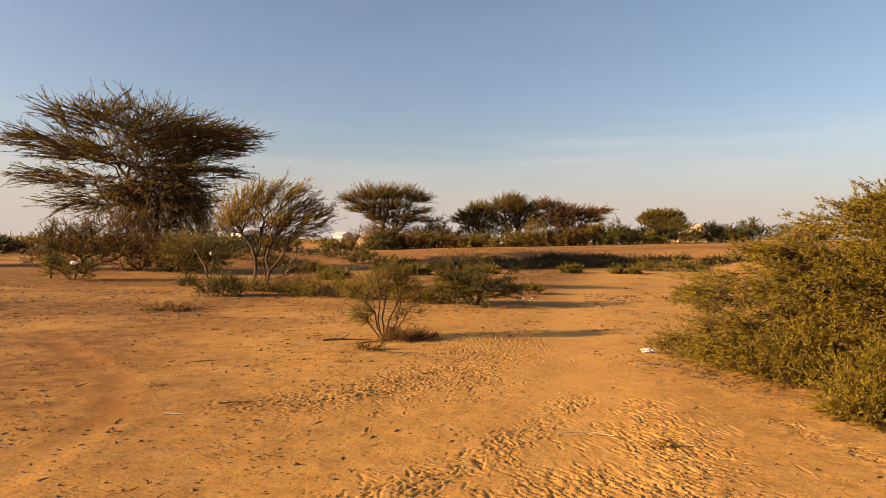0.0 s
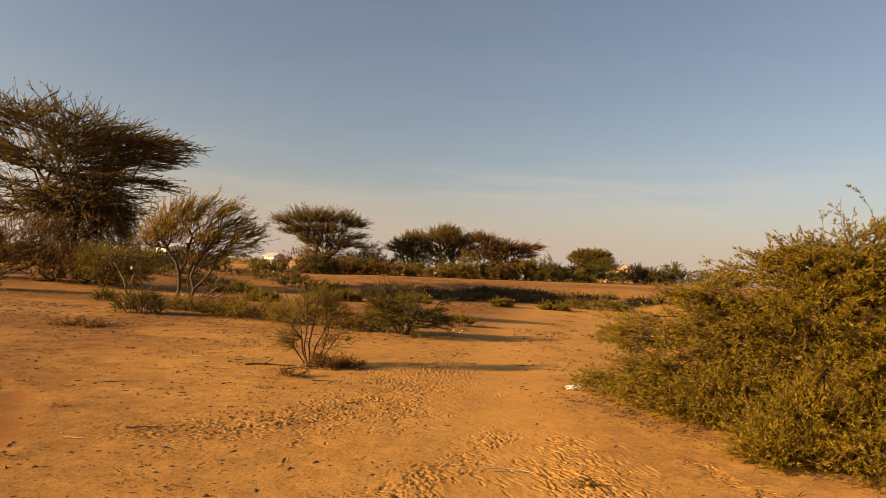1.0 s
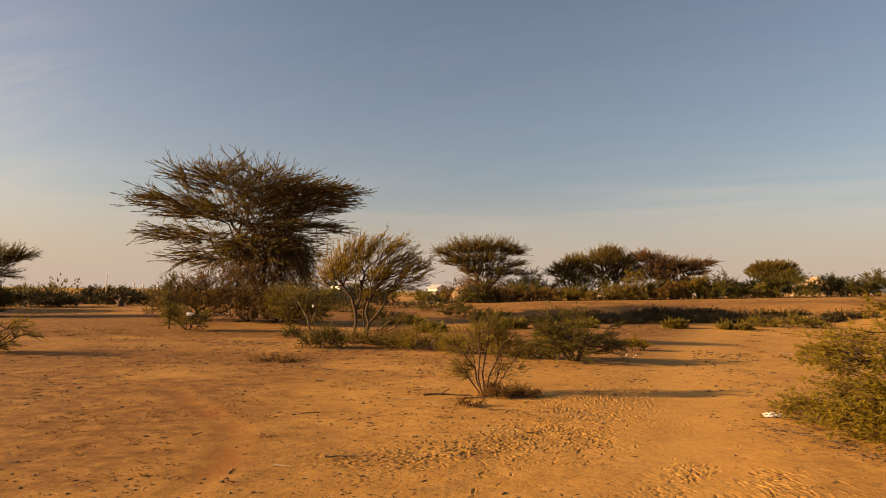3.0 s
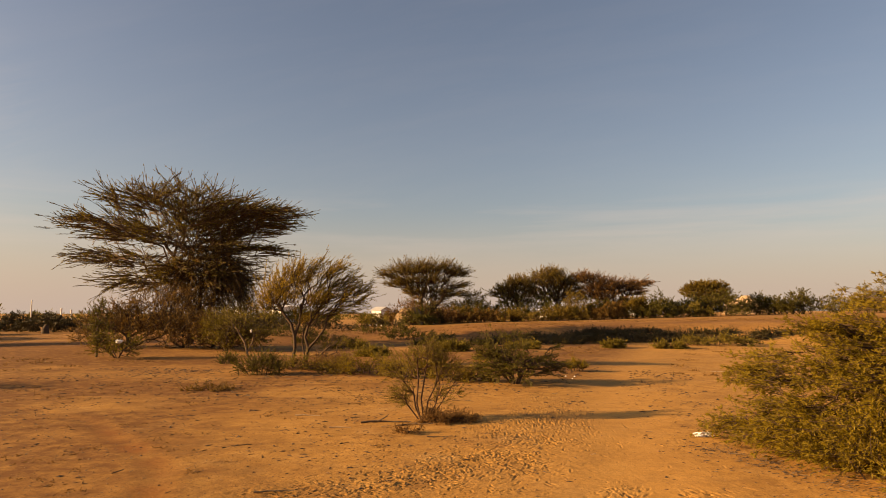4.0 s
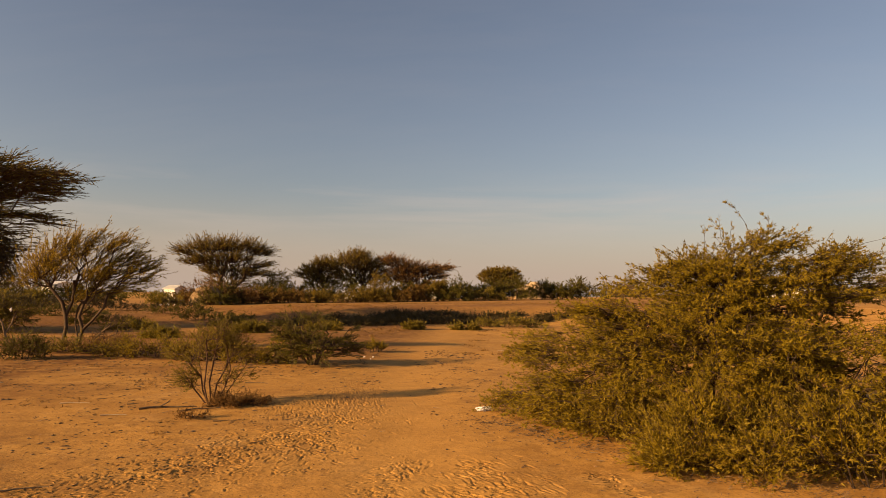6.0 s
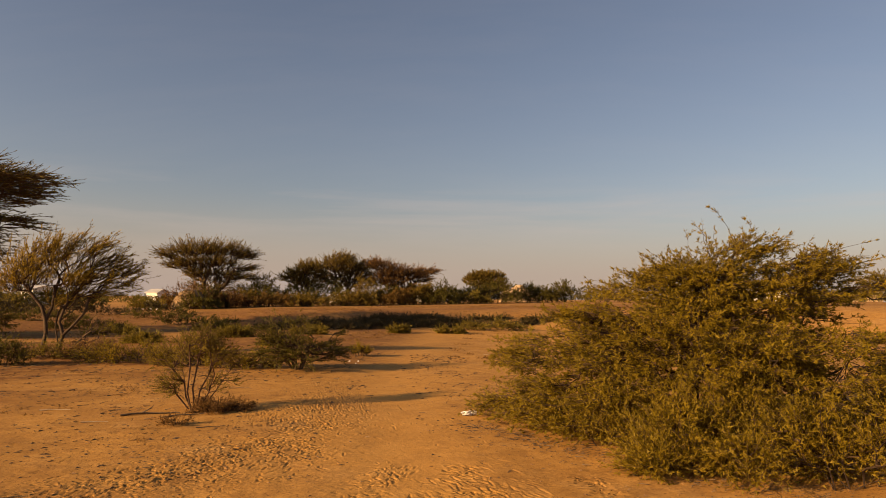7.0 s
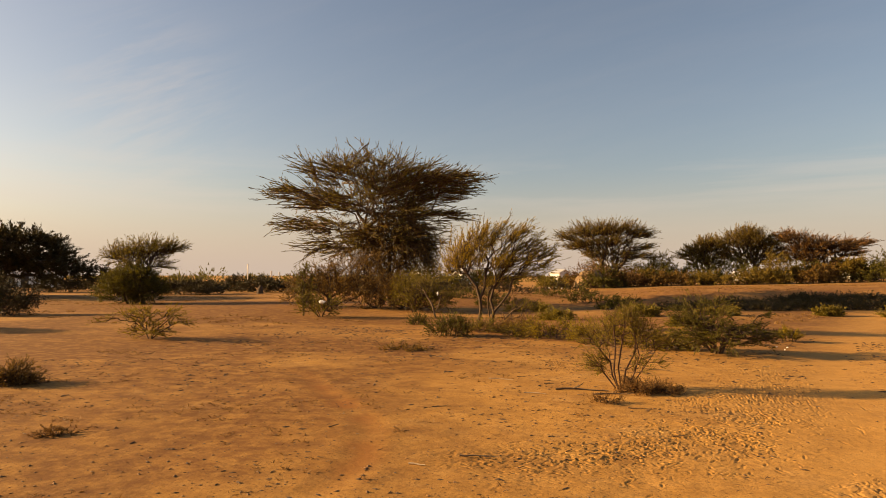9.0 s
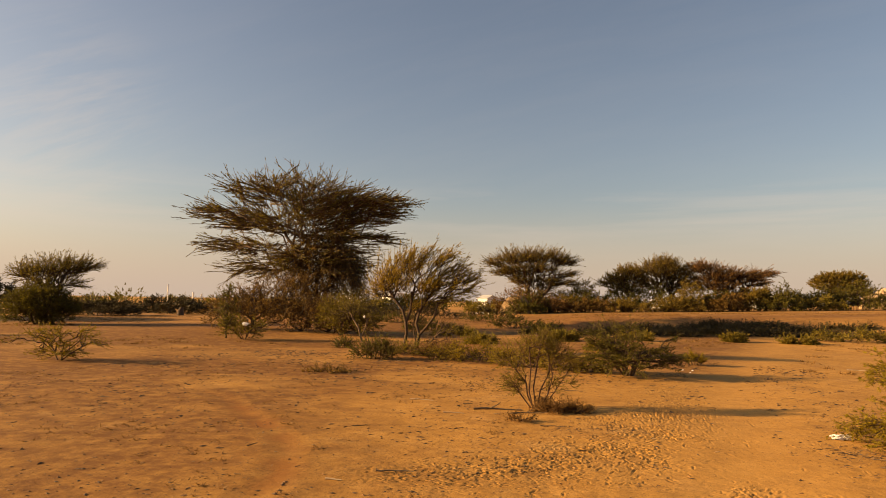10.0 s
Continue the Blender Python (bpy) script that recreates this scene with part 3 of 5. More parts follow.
def fan(seed, k, reach, height, foot=0.06):
    """Stems that spread from one foot."""
    rng = np.random.default_rng(seed)
    res = []
    for i in range(k):
        a = 2 * math.pi * (i + rng.uniform(-0.3, 0.3)) / k
        r, h = reach * rng.uniform(0.35, 1.0), height * rng.uniform(0.7, 1.1)
        u = np.array([math.cos(a), math.sin(a), 0])
        res.append([u * foot, u * (foot + r * 0.35) + (0, 0, h * 0.45), u * (foot + r) + (0, 0, h)])
    return res


# the large flat-topped acacia over its thicket
plant("acacia_tree", at_ground(-15.75, 33.75), "large spreading umbrella acacia with dark whippy twigs", "tree",
      [(-0.2, 0, 7.2, 3.2, 5.0, 0.85), (3.2, 0.3, 6.85, 2.4, 4.0, 0.45), (-3.5, 0, 6.3, 2.4, 4.0, 0.45), (-3.6, 0.2, 4.6, 2.1, 3.0, 0.5), (-2.4, 0.3, 5.7, 2.2, 3.6, 0.5),
       (2.9, -0.2, 5.0, 1.8, 2.6, 0.3), (-2.4, -0.6, 3.3, 1.5, 2.2, 0.4), (0.5, 0, 5.6, 2.6, 4.0, 0.8), (2.0, -0.8, 3.6, 1.5, 1.6, 0.8),
       (0.4, -1.2, 3.9, 1.7, 1.6, 0.9), (1.5, 0, 4.6, 1.7, 2.4, 0.6), (1.6, 1.0, 6.4, 2.6, 4.0, 0.6)],
      [[(0.2, 0, 0), (0.3, 0, 1.1), (0.1, 0.1, 2.2), (-0.4, 0.1, 3.4)], [(0.9, 0.2, 0), (1.0, 0.2, 1.4), (1.5, 0.2, 2.8)], [(0.5, -0.3, 0), (0.6, -0.5, 1.5), (0.3, -0.7, 2.8)]],
      21, n=1950, bias=0.35, step=0.5, r_tip=0.010, r_pow=0.40, r_max=0.26, twigs=3, twig_len=1.6, twig_r=0.024, lean=(0.2, 0, 0.05),
      spread=0.15, leaf_n=20, leaf=(0.13, 0.036), split=0.05, load_max=4, whip=3, hug=3.6, twig_mat=M_BARK_BROWN, hub=4.9, follow=0.8, flat=0.3, droop=0.05, clump=1.5, gap=-1.3,
      side=2, side_len=0.34, side_n=6, side_wide=0.5)
plant("hanging_creeper", at_ground(-14.9, 32.3), "dark creeper hanging in strands from the acacia", "creeper",
      [(0.4, 0, 4.0, 2.3, 0.9, 1.1), (1.9, 0, 3.5, 1.1, 0.8, 0.9), (0.9, 0, 3.0, 1.9, 0.9, 1.0)], [[(0.4, 0.3, 0), (0.4, 0.2, 1.5), (0.5, 0.1, 3.0)]],
      22, n=680, twigs=3, twig_len=1.3, twig_r=0.014, lean=(0, 0, -0.9), spread=0.22, leaf_n=16, leaf=(0.12, 0.045), leaf_mat=M_LEAF_TANGLE, droop=0.8)
plant("dry_thicket", at_ground(-14.9, 30.0), "brown tangle of dead thorn branches under the acacia", "thicket",
      [(-2.2, 0, 0.9, 1.9, 1.5, 0.9), (0.6, 0, 0.9, 2.4, 1.5, 1.0), (-0.2, 0.8, 2.0, 2.2, 1.5, 0.9), (2.4, 0, 0.7, 1.4, 1.3, 0.7), (-3.4, 0, 0.8, 1.1, 1.0, 0.8), (-2.2, 0.4, 1.5, 1.3, 1.0, 0.7)],
      [[(-1.9, 0, 0), (-1.9, 0, 0.5)], [(0.8, 0, 0), (0.8, 0, 0.6)], [(2.2, 0, 0), (2.3, 0, 0.4)]],
      23, n=1250, twigs=3, twig_len=0.65, twig_r=0.012, lean=(0, 0, 0.0), spread=0.8, leaf_n=16, leaf=(0.10, 0.034), whip=2, leaf_mat=M_LEAF_TANGLE, split=0.06)
plant("thorn_bush", at_ground(-11.4, 28.4), "olive thorn bush at the foot of the acacia", "bush",
      [(0, 0, 0.9, 1.2, 1.0, 0.8), (1.0, 0, 0.6, 0.9, 0.8, 0.5)], fan(24, 5, 0.5, 0.6),
      24, n=360, twigs=4, twig_len=0.5, twig_r=0.008, lean=(0, 0, 0.15), spread=0.7, leaf_n=15, leaf=(0.075, 0.030), leaf_mat=M_LEAF_VERGE, split=0.06)
plant("thorn_bush", at_ground(-13.6, 23.6), "low green bush with pale rubbish caught in it", "bush",
      [(0, 0, 0.45, 1.1, 0.9, 0.4), (-0.5, 0, 0.6, 0.5, 0.5, 0.4)], fan(25, 5, 0.5, 0.4),
      25, n=120, twigs=3, twig_len=0.36, twig_r=0.007, lean=(0, 0, 0.2), spread=0.7, leaf_n=12, leaf=(0.075, 0.030), leaf_mat=M_LEAF_VERGE, split=0.06)
plant("sapling", at_ground(-14.6, 23.9), "thin upright sapling beside the low bush", "sapling",
      [(0, 0, 1.3, 0.4, 0.4, 0.95)], [[(0, 0, 0), (0.02, 0, 0.6), (0, 0, 1.4), (0.03, 0, 1.9)]],
      26, n=75, twigs=3, twig_len=0.35, twig_r=0.006, lean=(0, 0, 0.4), spread=0.5, leaf_n=12, leaf=(0.07, 0.032), leaf_mat=M_LEAF_GREEN)
plant("leaning_sapling", at_ground(-9.2, 25.0), "bare leaning sapling with a few olive leaves", "sapling",
      [(-0.55, 0, 1.25, 0.6, 0.5, 0.35), (0.25, 0, 0.95, 0.25, 0.3, 0.25)], [[(0.1, 0, 0), (0.0, 0, 0.3), (-0.08, 0, 0.6), (-0.38, 0, 1.05)], [(0.04, 0, 0.25), (0.2, 0.05, 0.6), (0.27, 0.05, 0.95)]],
      27, n=70, twigs=2, twig_len=0.4, twig_r=0.009, lean=(-0.1, 0, 0.3), spread=0.5, leaf_n=7, leaf=(0.07, 0.03), leaf_mat=M_LEAF_TREE, bark=M_BARK_PALE)

# the small wind-combed acacia
plant("acacia_tree", at_ground(-5.45, 19.4), "small two-stemmed acacia combed by the wind, yellowish leaves", "tree",
      [(-0.75, 0, 2.2, 0.65, 0.8, 0.42), (-0.15, 0, 2.55, 0.7, 0.9, 0.4), (0.7, 0, 2.65, 0.75, 0.9, 0.42), (1.3, 0.1, 2.1, 0.65, 0.7, 0.38), (0.3, 0, 2.0, 0.8, 0.9, 0.35), (0.95, 0, 1.75, 0.6, 0.6, 0.25), (-0.95, 0.1, 1.85, 0.35, 0.5, 0.25), (0.15, 0, 1.45, 0.5, 0.5, 0.25)],
      [[(-0.22, 0, 0), (-0.27, 0, 0.3), (-0.2, 0, 0.62), (-0.23, 0, 0.98), (-0.34, 0, 1.35), (-0.65, 0, 1.75)], [(-0.23, 0, 0.98), (-0.1, 0.05, 1.35), (-0.07, 0.08, 1.75), (0.02, 0.1, 2.1)],
       [(0.2, 0.05, 0), (0.13, 0.05, 0.28), (0.21, 0, 0.6), (0.1, 0, 0.95), (0.2, 0, 1.3), (0.38, 0, 1.6), (0.6, 0, 1.95)], [(0.1, 0, 0.95), (0.24, 0.02, 1.1), (0.5, 0.05, 1.32), (0.95, 0.08, 1.6)],
       [(0.02, 0.12, 0), (0.05, 0.14, 0.4), (-0.02, 0.12, 0.8), (0.04, 0.1, 1.2)], [(0.21, 0, 0.6), (0.45, -0.06, 0.85), (0.72, -0.1, 1.2)]],
      31, n=480, bias=0.3, step=0.2, r_tip=0.0065, r_pow=0.40, r_max=0.05, twigs=4, twig_len=0.62, twig_r=0.0075, lean=(0.46, 0, 0.06), spread=0.2, whip=3, hug=2.0, hub=1.0,
      leaf_n=22, leaf=(0.06, 0.021), leaf_mat=M_LEAF_YELLOW, bark=M_TWIG, twig_mat=M_TWIG, split=0.014, load_max=3, side=1, side_n=8, side_len=0.4, clump=0.7, gap=-1.4)
plant("dead_bough", at_ground(-5.15, 19.25), "bare dead bough spreading at the foot of the acacia", "branch",
      [(0.75, 0, 0.75, 0.35, 0.2, 0.3), (0.45, 0, 0.45, 0.3, 0.2, 0.2)], [[(-0.05, 0.05, 0), (0.2, 0, 0.3), (0.5, -0.05, 0.6)], [(0, 0, 0.02), (0.3, 0, 0.3), (0.8, 0, 0.5)]],
      32, n=40, twigs=2, twig_len=0.3, twig_r=0.006, lean=(0.2, 0, 0.2), spread=0.3, leaf_n=0, bark=M_BARK_BROWN, twig_mat=M_BARK_BROWN, split=0.012, r_tip=0.006)


def bush(place, w, h, label, seed, mat=None, n=160, leaf=(0.05, 0.022), leaf_n=11, name="bush", deep=0.8, twig_len=0.3, twig_r=0.005, lean=(0, 0, 0.15), group="", cat="bush", twigs=3, spread=0.65, whip=2):
    """A low bush of several uneven lobes."""
    rng = np.random.default_rng(seed + 500)
    lobes, stems = [], []
    k = max(4, int(4 + 1.3 * w / max(h, 0.2)))
    for i in range(k):
        x = (i + 0.5) / k * 2 - 1
        hh = h * rng.uniform(0.45, 1.05) * (1 - 0.4 * x * x)
        lobes.append((x * w * 0.42, rng.uniform(-0.25, 0.25) * w * deep, hh * 0.52, w / k * rng.uniform(0.7, 1.2), w * deep * 0.3, hh * 0.46))
        stems.append([(x * w * 0.3, 0, 0), (x * w * 0.36, 0, hh * 0.3)])
    return plant(name, place, label, cat, lobes, stems, seed, n=n, twigs=twigs, twig_len=twig_len, twig_r=twig_r, lean=lean, spread=spread,
                 leaf_n=leaf_n, leaf=leaf, leaf_mat=mat or M_LEAF_GREEN, group=group, step=0.3, split=9.0, whip=whip, r_tip=0.002 + twig_r * 0.2, r_max=twig_r * 3.5)


bush(at_ground(-5.3, 19.0), 1.5, 0.5, "low dry growth round the acacia's stems", 48, mat=M_LEAF_TREE, n=130)
bush(at_ground(-6.0, 17.3), 1.2, 0.6, "small dark green bush beside the two-stemmed acacia", 41, n=200)
bush(at_ground(-8.5, 21.4), 0.7, 0.35, "low dark tuft on the sand", 42, n=80, name="tuft", cat="tuft")
bush(at_ground(-4.4, 18.6), 1.6, 0.55, "low olive growth at the foot of the acacia", 47, mat=M_LEAF_DRY, n=160)
bush(at_ground(-3.3, 17.6), 2.8, 0.6, "low creeping green bush on the sand", 43, mat=M_LEAF_BUSH, n=240, deep=0.45)
bush(at_ground(-1.9, 16.6), 1.6, 0.6, "low creeping olive bush on the sand", 44, mat=M_LEAF_BUSH, n=200, deep=0.5)
bush(at_ground(-0.5, 15.7), 1.6, 0.5, "green bush spreading along the ground", 45, mat=M_LEAF_BUSH, n=190, deep=0.5)
plant("bush", at_ground(0.75, 15.3), "green thorn bush with branches reaching sideways", "bush",
      [(0, 0, 0.4, 0.85, 0.6, 0.35), (-0.25, 0, 0.85, 0.6, 0.5, 0.35), (0.7, 0, 0.6, 0.45, 0.4, 0.3)],
      fan(46, 6, 0.5, 0.5), 46, n=330, twigs=4, twig_len=0.42, twig_r=0.005, lean=(0.1, 0, 0.0), spread=0.3, flat=0.35, hub=0.3, follow=0.7,
      leaf_n=10, leaf=(0.05, 0.019), leaf_mat=M_LEAF_GREEN, split=0.03, clump=0.6, gap=-1.0, side=2, side_n=7, side_len=0.4)
# the sparse shrub at the roadside
plant("shrub", at_ground(-0.93, 10.15), "sparse upright thorn shrub with yellowish leaves and bare stems", "shrub",
      [(-0.30, 0, 0.82, 0.36, 0.4, 0.24), (0.26, 0, 0.92, 0.34, 0.4, 0.26), (0.08, 0, 1.05, 0.3, 0.35, 0.2), (-0.48, 0, 0.72, 0.2, 0.3, 0.14), (0.5, 0, 0.8, 0.18, 0.3, 0.16), (-0.28, 0, 0.4, 0.28, 0.25, 0.14), (0.32, 0, 0.42, 0.28, 0.25, 0.14)],
      [[(-0.02, 0, 0), (-0.12, 0, 0.22), (-0.15, 0.02, 0.42), (-0.32, 0, 0.62), (-0.42, 0, 0.75)], [(0.03, 0.02, 0), (0.07, 0.03, 0.3), (0.18, 0.05, 0.52), (0.3, 0.06, 0.82)], [(0, 0.05, 0), (-0.04, 0.1, 0.33), (0.02, 0.12, 0.72), (0.06, 0.1, 0.95)],
       [(-0.05, 0, 0), (-0.24, -0.05, 0.26), (-0.46, -0.08, 0.48)], [(0.06, -0.03, 0), (0.2, -0.08, 0.28), (0.27, -0.1, 0.55)], [(-0.03, -0.05, 0), (-0.09, -0.1, 0.3), (-0.06, -0.16, 0.66)], [(0.08, 0.0, 0), (0.3, 0.04, 0.3), (0.48, 0.06, 0.58)]],
      51, n=330, bias=0.35, step=0.12, r_tip=0.0034, r_pow=0.36, r_max=0.012, twigs=4, twig_len=0.2, twig_r=0.0026, lean=(0.04, 0, 0.12), spread=0.6,
      leaf_n=13, leaf=(0.03, 0.011), leaf_mat=M_LEAF_TREE, twig_mat=M_RED_TWIG, bark=M_RED_TWIG, split=0.0075, follow=0.6, clump=0.45, gap=-1.0)
bush(at_ground(-0.55, 10.05), 0.9, 0.17, "low brown dry growth round the shrub's foot", 52, mat=M_LEAF_DRY, n=260, leaf=(0.03, 0.012), twig_len=0.16, twig_r=0.003, name="dry_tuft", cat="tuft")

# bushes and trees to the west
plant("shrub", at_ground(-13.2, 13.9), "flat-topped sparse shrub on bare sand", "shrub",
      [(0, 0, 0.66, 1.2, 0.8, 0.18), (-0.95, 0, 0.5, 0.5, 0.5, 0.18), (0.5, 0, 0.42, 0.9, 0.6, 0.2), (-0.4, 0, 0.32, 0.7, 0.5, 0.18), (0.1, 0, 0.2, 0.8, 0.5, 0.12)],
      [[(-0.03, 0, 0), (-0.15, 0, 0.2), (-0.5, 0, 0.45)], [(0.03, 0, 0), (0.1, 0.1, 0.25), (0.45, 0.1, 0.5)], [(0, 0.04, 0), (0.02, 0.1, 0.45)], [(0.05, -0.04, 0), (0.4, -0.1, 0.22), (0.75, -0.1, 0.4)]],
      61, n=240, twigs=3, twig_len=0.34, twig_r=0.005, lean=(0.05, 0, 0.0), spread=0.4, flat=0.5, leaf_n=14, leaf=(0.052, 0.02), leaf_mat=M_LEAF_BUSH, split=0.03, r_max=0.016, clump=0.7, gap=-0.9)
bush(at_ground(-9.75, 7.45), 0.7, 0.36, "small scraggly brown tuft on the sand", 62, mat=M_LEAF_TANGLE, n=240, leaf=(0.035, 0.015), twig_len=0.2, name="tuft", cat="tuft")
bush(at_ground(-26.7, 19.6), 3.6, 1.55, "dark rounded bush on the western sand", 63, mat=M_LEAF_DARK_SHADED, n=480, leaf=(0.09, 0.04), twig_len=0.45, twig_r=0.008)
plant("acacia_tree", at_ground(-30.9, 31.9), "small sparse acacia rising from a bush", "tree",
      [(-0.1, 0, 2.9, 1.6, 1.6, 0.4), (0.9, 0.3, 3.2, 1.2, 1.2, 0.3), (-1.4, 0, 2.7, 0.9, 0.8, 0.3), (0.2, 0, 2.3, 1.4, 1.2, 0.35), (1.5, 0.8, 3.3, 0.6, 0.8, 0.2)], [[(-0.3, 0, 0), (-0.3, 0, 1.0), (-0.1, 0, 1.8)], [(0.1, 0, 0), (0.2, 0, 1.2), (0.5, 0, 2.1)]],
      64, n=420, twigs=3, twig_len=0.9, twig_r=0.016, lean=(0.3, 0, 0.12), spread=0.2, whip=3, hug=2.2, follow=0.7, hub=1.8, leaf_n=13, leaf=(0.12, 0.036), r_tip=0.010, r_max=0.12, side=1, side_n=5)
plant("dense_bush", at_ground(-30.4, 30.6), "dense dark olive bush under a small acacia", "bush",
      [(0.1, 0, 1.2, 1.8, 1.6, 0.8), (-0.4, 0, 0.8, 1.8, 1.6, 0.7), (0.7, 0.2, 0.8, 1.4, 1.4, 0.7), (0.1, 0, 1.7, 1.5, 1.2, 0.4)], fan(65, 6, 1.0, 1.1, 0.2),
      65, n=950, shell=0.35, twigs=3, twig_len=0.5, twig_r=0.01, lean=(0, 0, 0.1), spread=0.6, leaf_n=14, leaf=(0.11, 0.045), leaf_mat=M_LEAF_GREEN, split=9.0, whip=1)
# shade in this crown comes from the dark leaf colour
plant("acacia_tree", at_ground(-49.5, 35.5), "broad dense umbrella acacia, dark shade put into its leaf colour", "tree",
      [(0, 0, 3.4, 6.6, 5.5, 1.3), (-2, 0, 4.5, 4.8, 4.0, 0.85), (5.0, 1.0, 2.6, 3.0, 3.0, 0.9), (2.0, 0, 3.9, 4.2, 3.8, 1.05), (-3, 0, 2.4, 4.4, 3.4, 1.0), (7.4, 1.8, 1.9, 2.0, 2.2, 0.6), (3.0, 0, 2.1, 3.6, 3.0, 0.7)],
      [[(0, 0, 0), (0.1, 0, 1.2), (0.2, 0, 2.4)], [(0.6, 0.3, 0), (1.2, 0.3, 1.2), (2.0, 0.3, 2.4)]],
      66, n=1100, shell=0.35, twigs=3, twig_len=0.9, twig_r=0.014, lean=(0.1, 0, 0.1), spread=0.4, leaf_n=30, leaf=(0.23, 0.1), r_tip=0.016, r_max=0.3, leaf_mat=M_LEAF_DARK_SHADED, whip=1)
bush(at_ground(-50.5, 33.6), 8.5, 1.9, "dark scrub under the broad acacia", 68, mat=M_LEAF_DARK_SHADED, n=420, leaf=(0.16, 0.07), twig_len=0.5, twig_r=0.012)
bush(at_ground(-40.8, 47.2), 7.0, 1.7, "low dark scrub on the plain", 67, mat=M_LEAF_DARK_SHADED, n=460, leaf=(0.16, 0.07), twig_len=0.6, twig_r=0.012)

# the far row of acacias
FAR = dict(twigs=4, whip=2, hug=1.6, twig_r=0.022, spread=0.24, leaf=(0.19, 0.06), leaf_mat=M_LEAF_FAR, r_tip=0.016, r_max=0.24, split=0.06, step=0.6, load_max=4, hub=1.2, flat=0.6, bark=M_BARK_BROWN)
plant("acacia_tree", at_ground(-6.0, 69.7, 0.4), "windswept umbrella acacia with a fan-shaped crown", "tree",
      [(-3.8, 0, 5.4, 1.4, 1.6, 0.3), (-1.5, 0, 5.9, 2.4, 2.4, 0.5), (1.2, 0, 6.0, 2.4, 2.4, 0.5), (3.2, 0, 5.5, 1.2, 1.4, 0.35), (-2.2, 0, 4.6, 1.8, 1.8, 0.5), (0.5, 0, 4.8, 2.2, 2.0, 0.6),
       (3.0, 0, 4.3, 1.2, 1.4, 0.35), (-0.8, 0, 3.7, 1.5, 1.5, 0.6), (1.8, 0, 3.6, 1.7, 1.6, 0.45), (3.3, 0, 3.4, 1.0, 1.2, 0.25), (0.4, 0, 2.7, 1.9, 1.5, 0.8), (0.2, 0, 1.8, 1.5, 1.3, 0.8)],
      fan(71, 4, 0.9, 2.0, 0.15),
      71, n=1050, twig_len=1.3, lean=(0.22, 0, 0.0), leaf_n=12, clump=1.6, gap=-2.2, **{**FAR, "hub": 2.0, "r_max": 0.16})
plant("acacia_tree", at_ground(8.2, 74.6), "rounded acacia with open twiggy crown", "tree",
      [(-0.5, 0, 4.3, 2.4, 2.4, 1.1), (0.9, 0, 3.7, 2.2, 2.0, 1.1), (-0.3, 0, 5.0, 1.7, 1.6, 0.5), (-1.5, 0, 3.0, 1.8, 1.6, 0.8), (0.4, 0, 2.4, 1.8, 1.5, 0.7), (1.9, 0, 3.0, 1.6, 1.5, 0.8)],
      fan(72, 5, 1.2, 2.2, 0.2),
      72, n=640, twig_len=1.1, lean=(0.15, 0, 0.08), leaf_n=13, **FAR)
plant("acacia_tree", at_ground(3.5, 72.8), "smaller acacia standing in scrub", "tree",
      [(0.5, 0, 3.6, 1.8, 1.6, 0.7), (-0.9, 0, 2.9, 1.4, 1.4, 0.7), (0.8, 0, 4.2, 1.3, 1.2, 0.3), (0.4, 0, 2.2, 1.6, 1.4, 0.7)], fan(73, 4, 0.9, 2.0, 0.15),
      73, n=420, twig_len=1.0, lean=(0.15, 0, 0.08), leaf_n=13, **FAR)
plant("acacia_tree", at_ground(14.8, 73.5), "flat-topped acacia swept to one side by wind", "tree",
      [(-2.8, 0, 4.4, 1.5, 1.6, 0.5), (-0.3, 0, 3.7, 2.8, 2.0, 0.6), (2.8, 0, 3.9, 1.6, 1.4, 0.35), (-1.4, 0, 2.9, 2.2, 1.8, 0.9), (1.6, 0, 3.1, 1.8, 1.5, 0.6), (-0.4, 0, 1.7, 1.5, 1.3, 0.8)],
      fan(74, 5, 1.5, 2.3, 0.25),
      74, n=700, twig_len=1.0, lean=(0.3, 0, 0.0), leaf_n=13, **{**FAR, "leaf_mat": M_LEAF_DRY})
bush(at_ground(16.6, 72.2), 4.6, 3.0, "dark scrub bush beside the flat-topped acacia", 75, mat=M_LEAF_FAR, n=420, leaf=(0.2, 0.09), twig_len=0.6, twig_r=0.014)
plant("acacia_tree", at_ground(27.4, 80.5), "dense dome-shaped olive acacia on the plain", "tree",
      [(0, 0, 2.9, 2.8, 2.6, 0.85), (0.1, 0, 3.5, 2.35, 2.2, 0.6), (0.8, 0, 2.1, 2.1, 2.0, 0.7)], [[(0, 0, 0), (0, 0, 1.0), (0.1, 0, 2.0)]],
      76, n=800, shell=0.33, twig_len=0.55, lean=(0, 0, 0.25), leaf_n=14, **FAR)
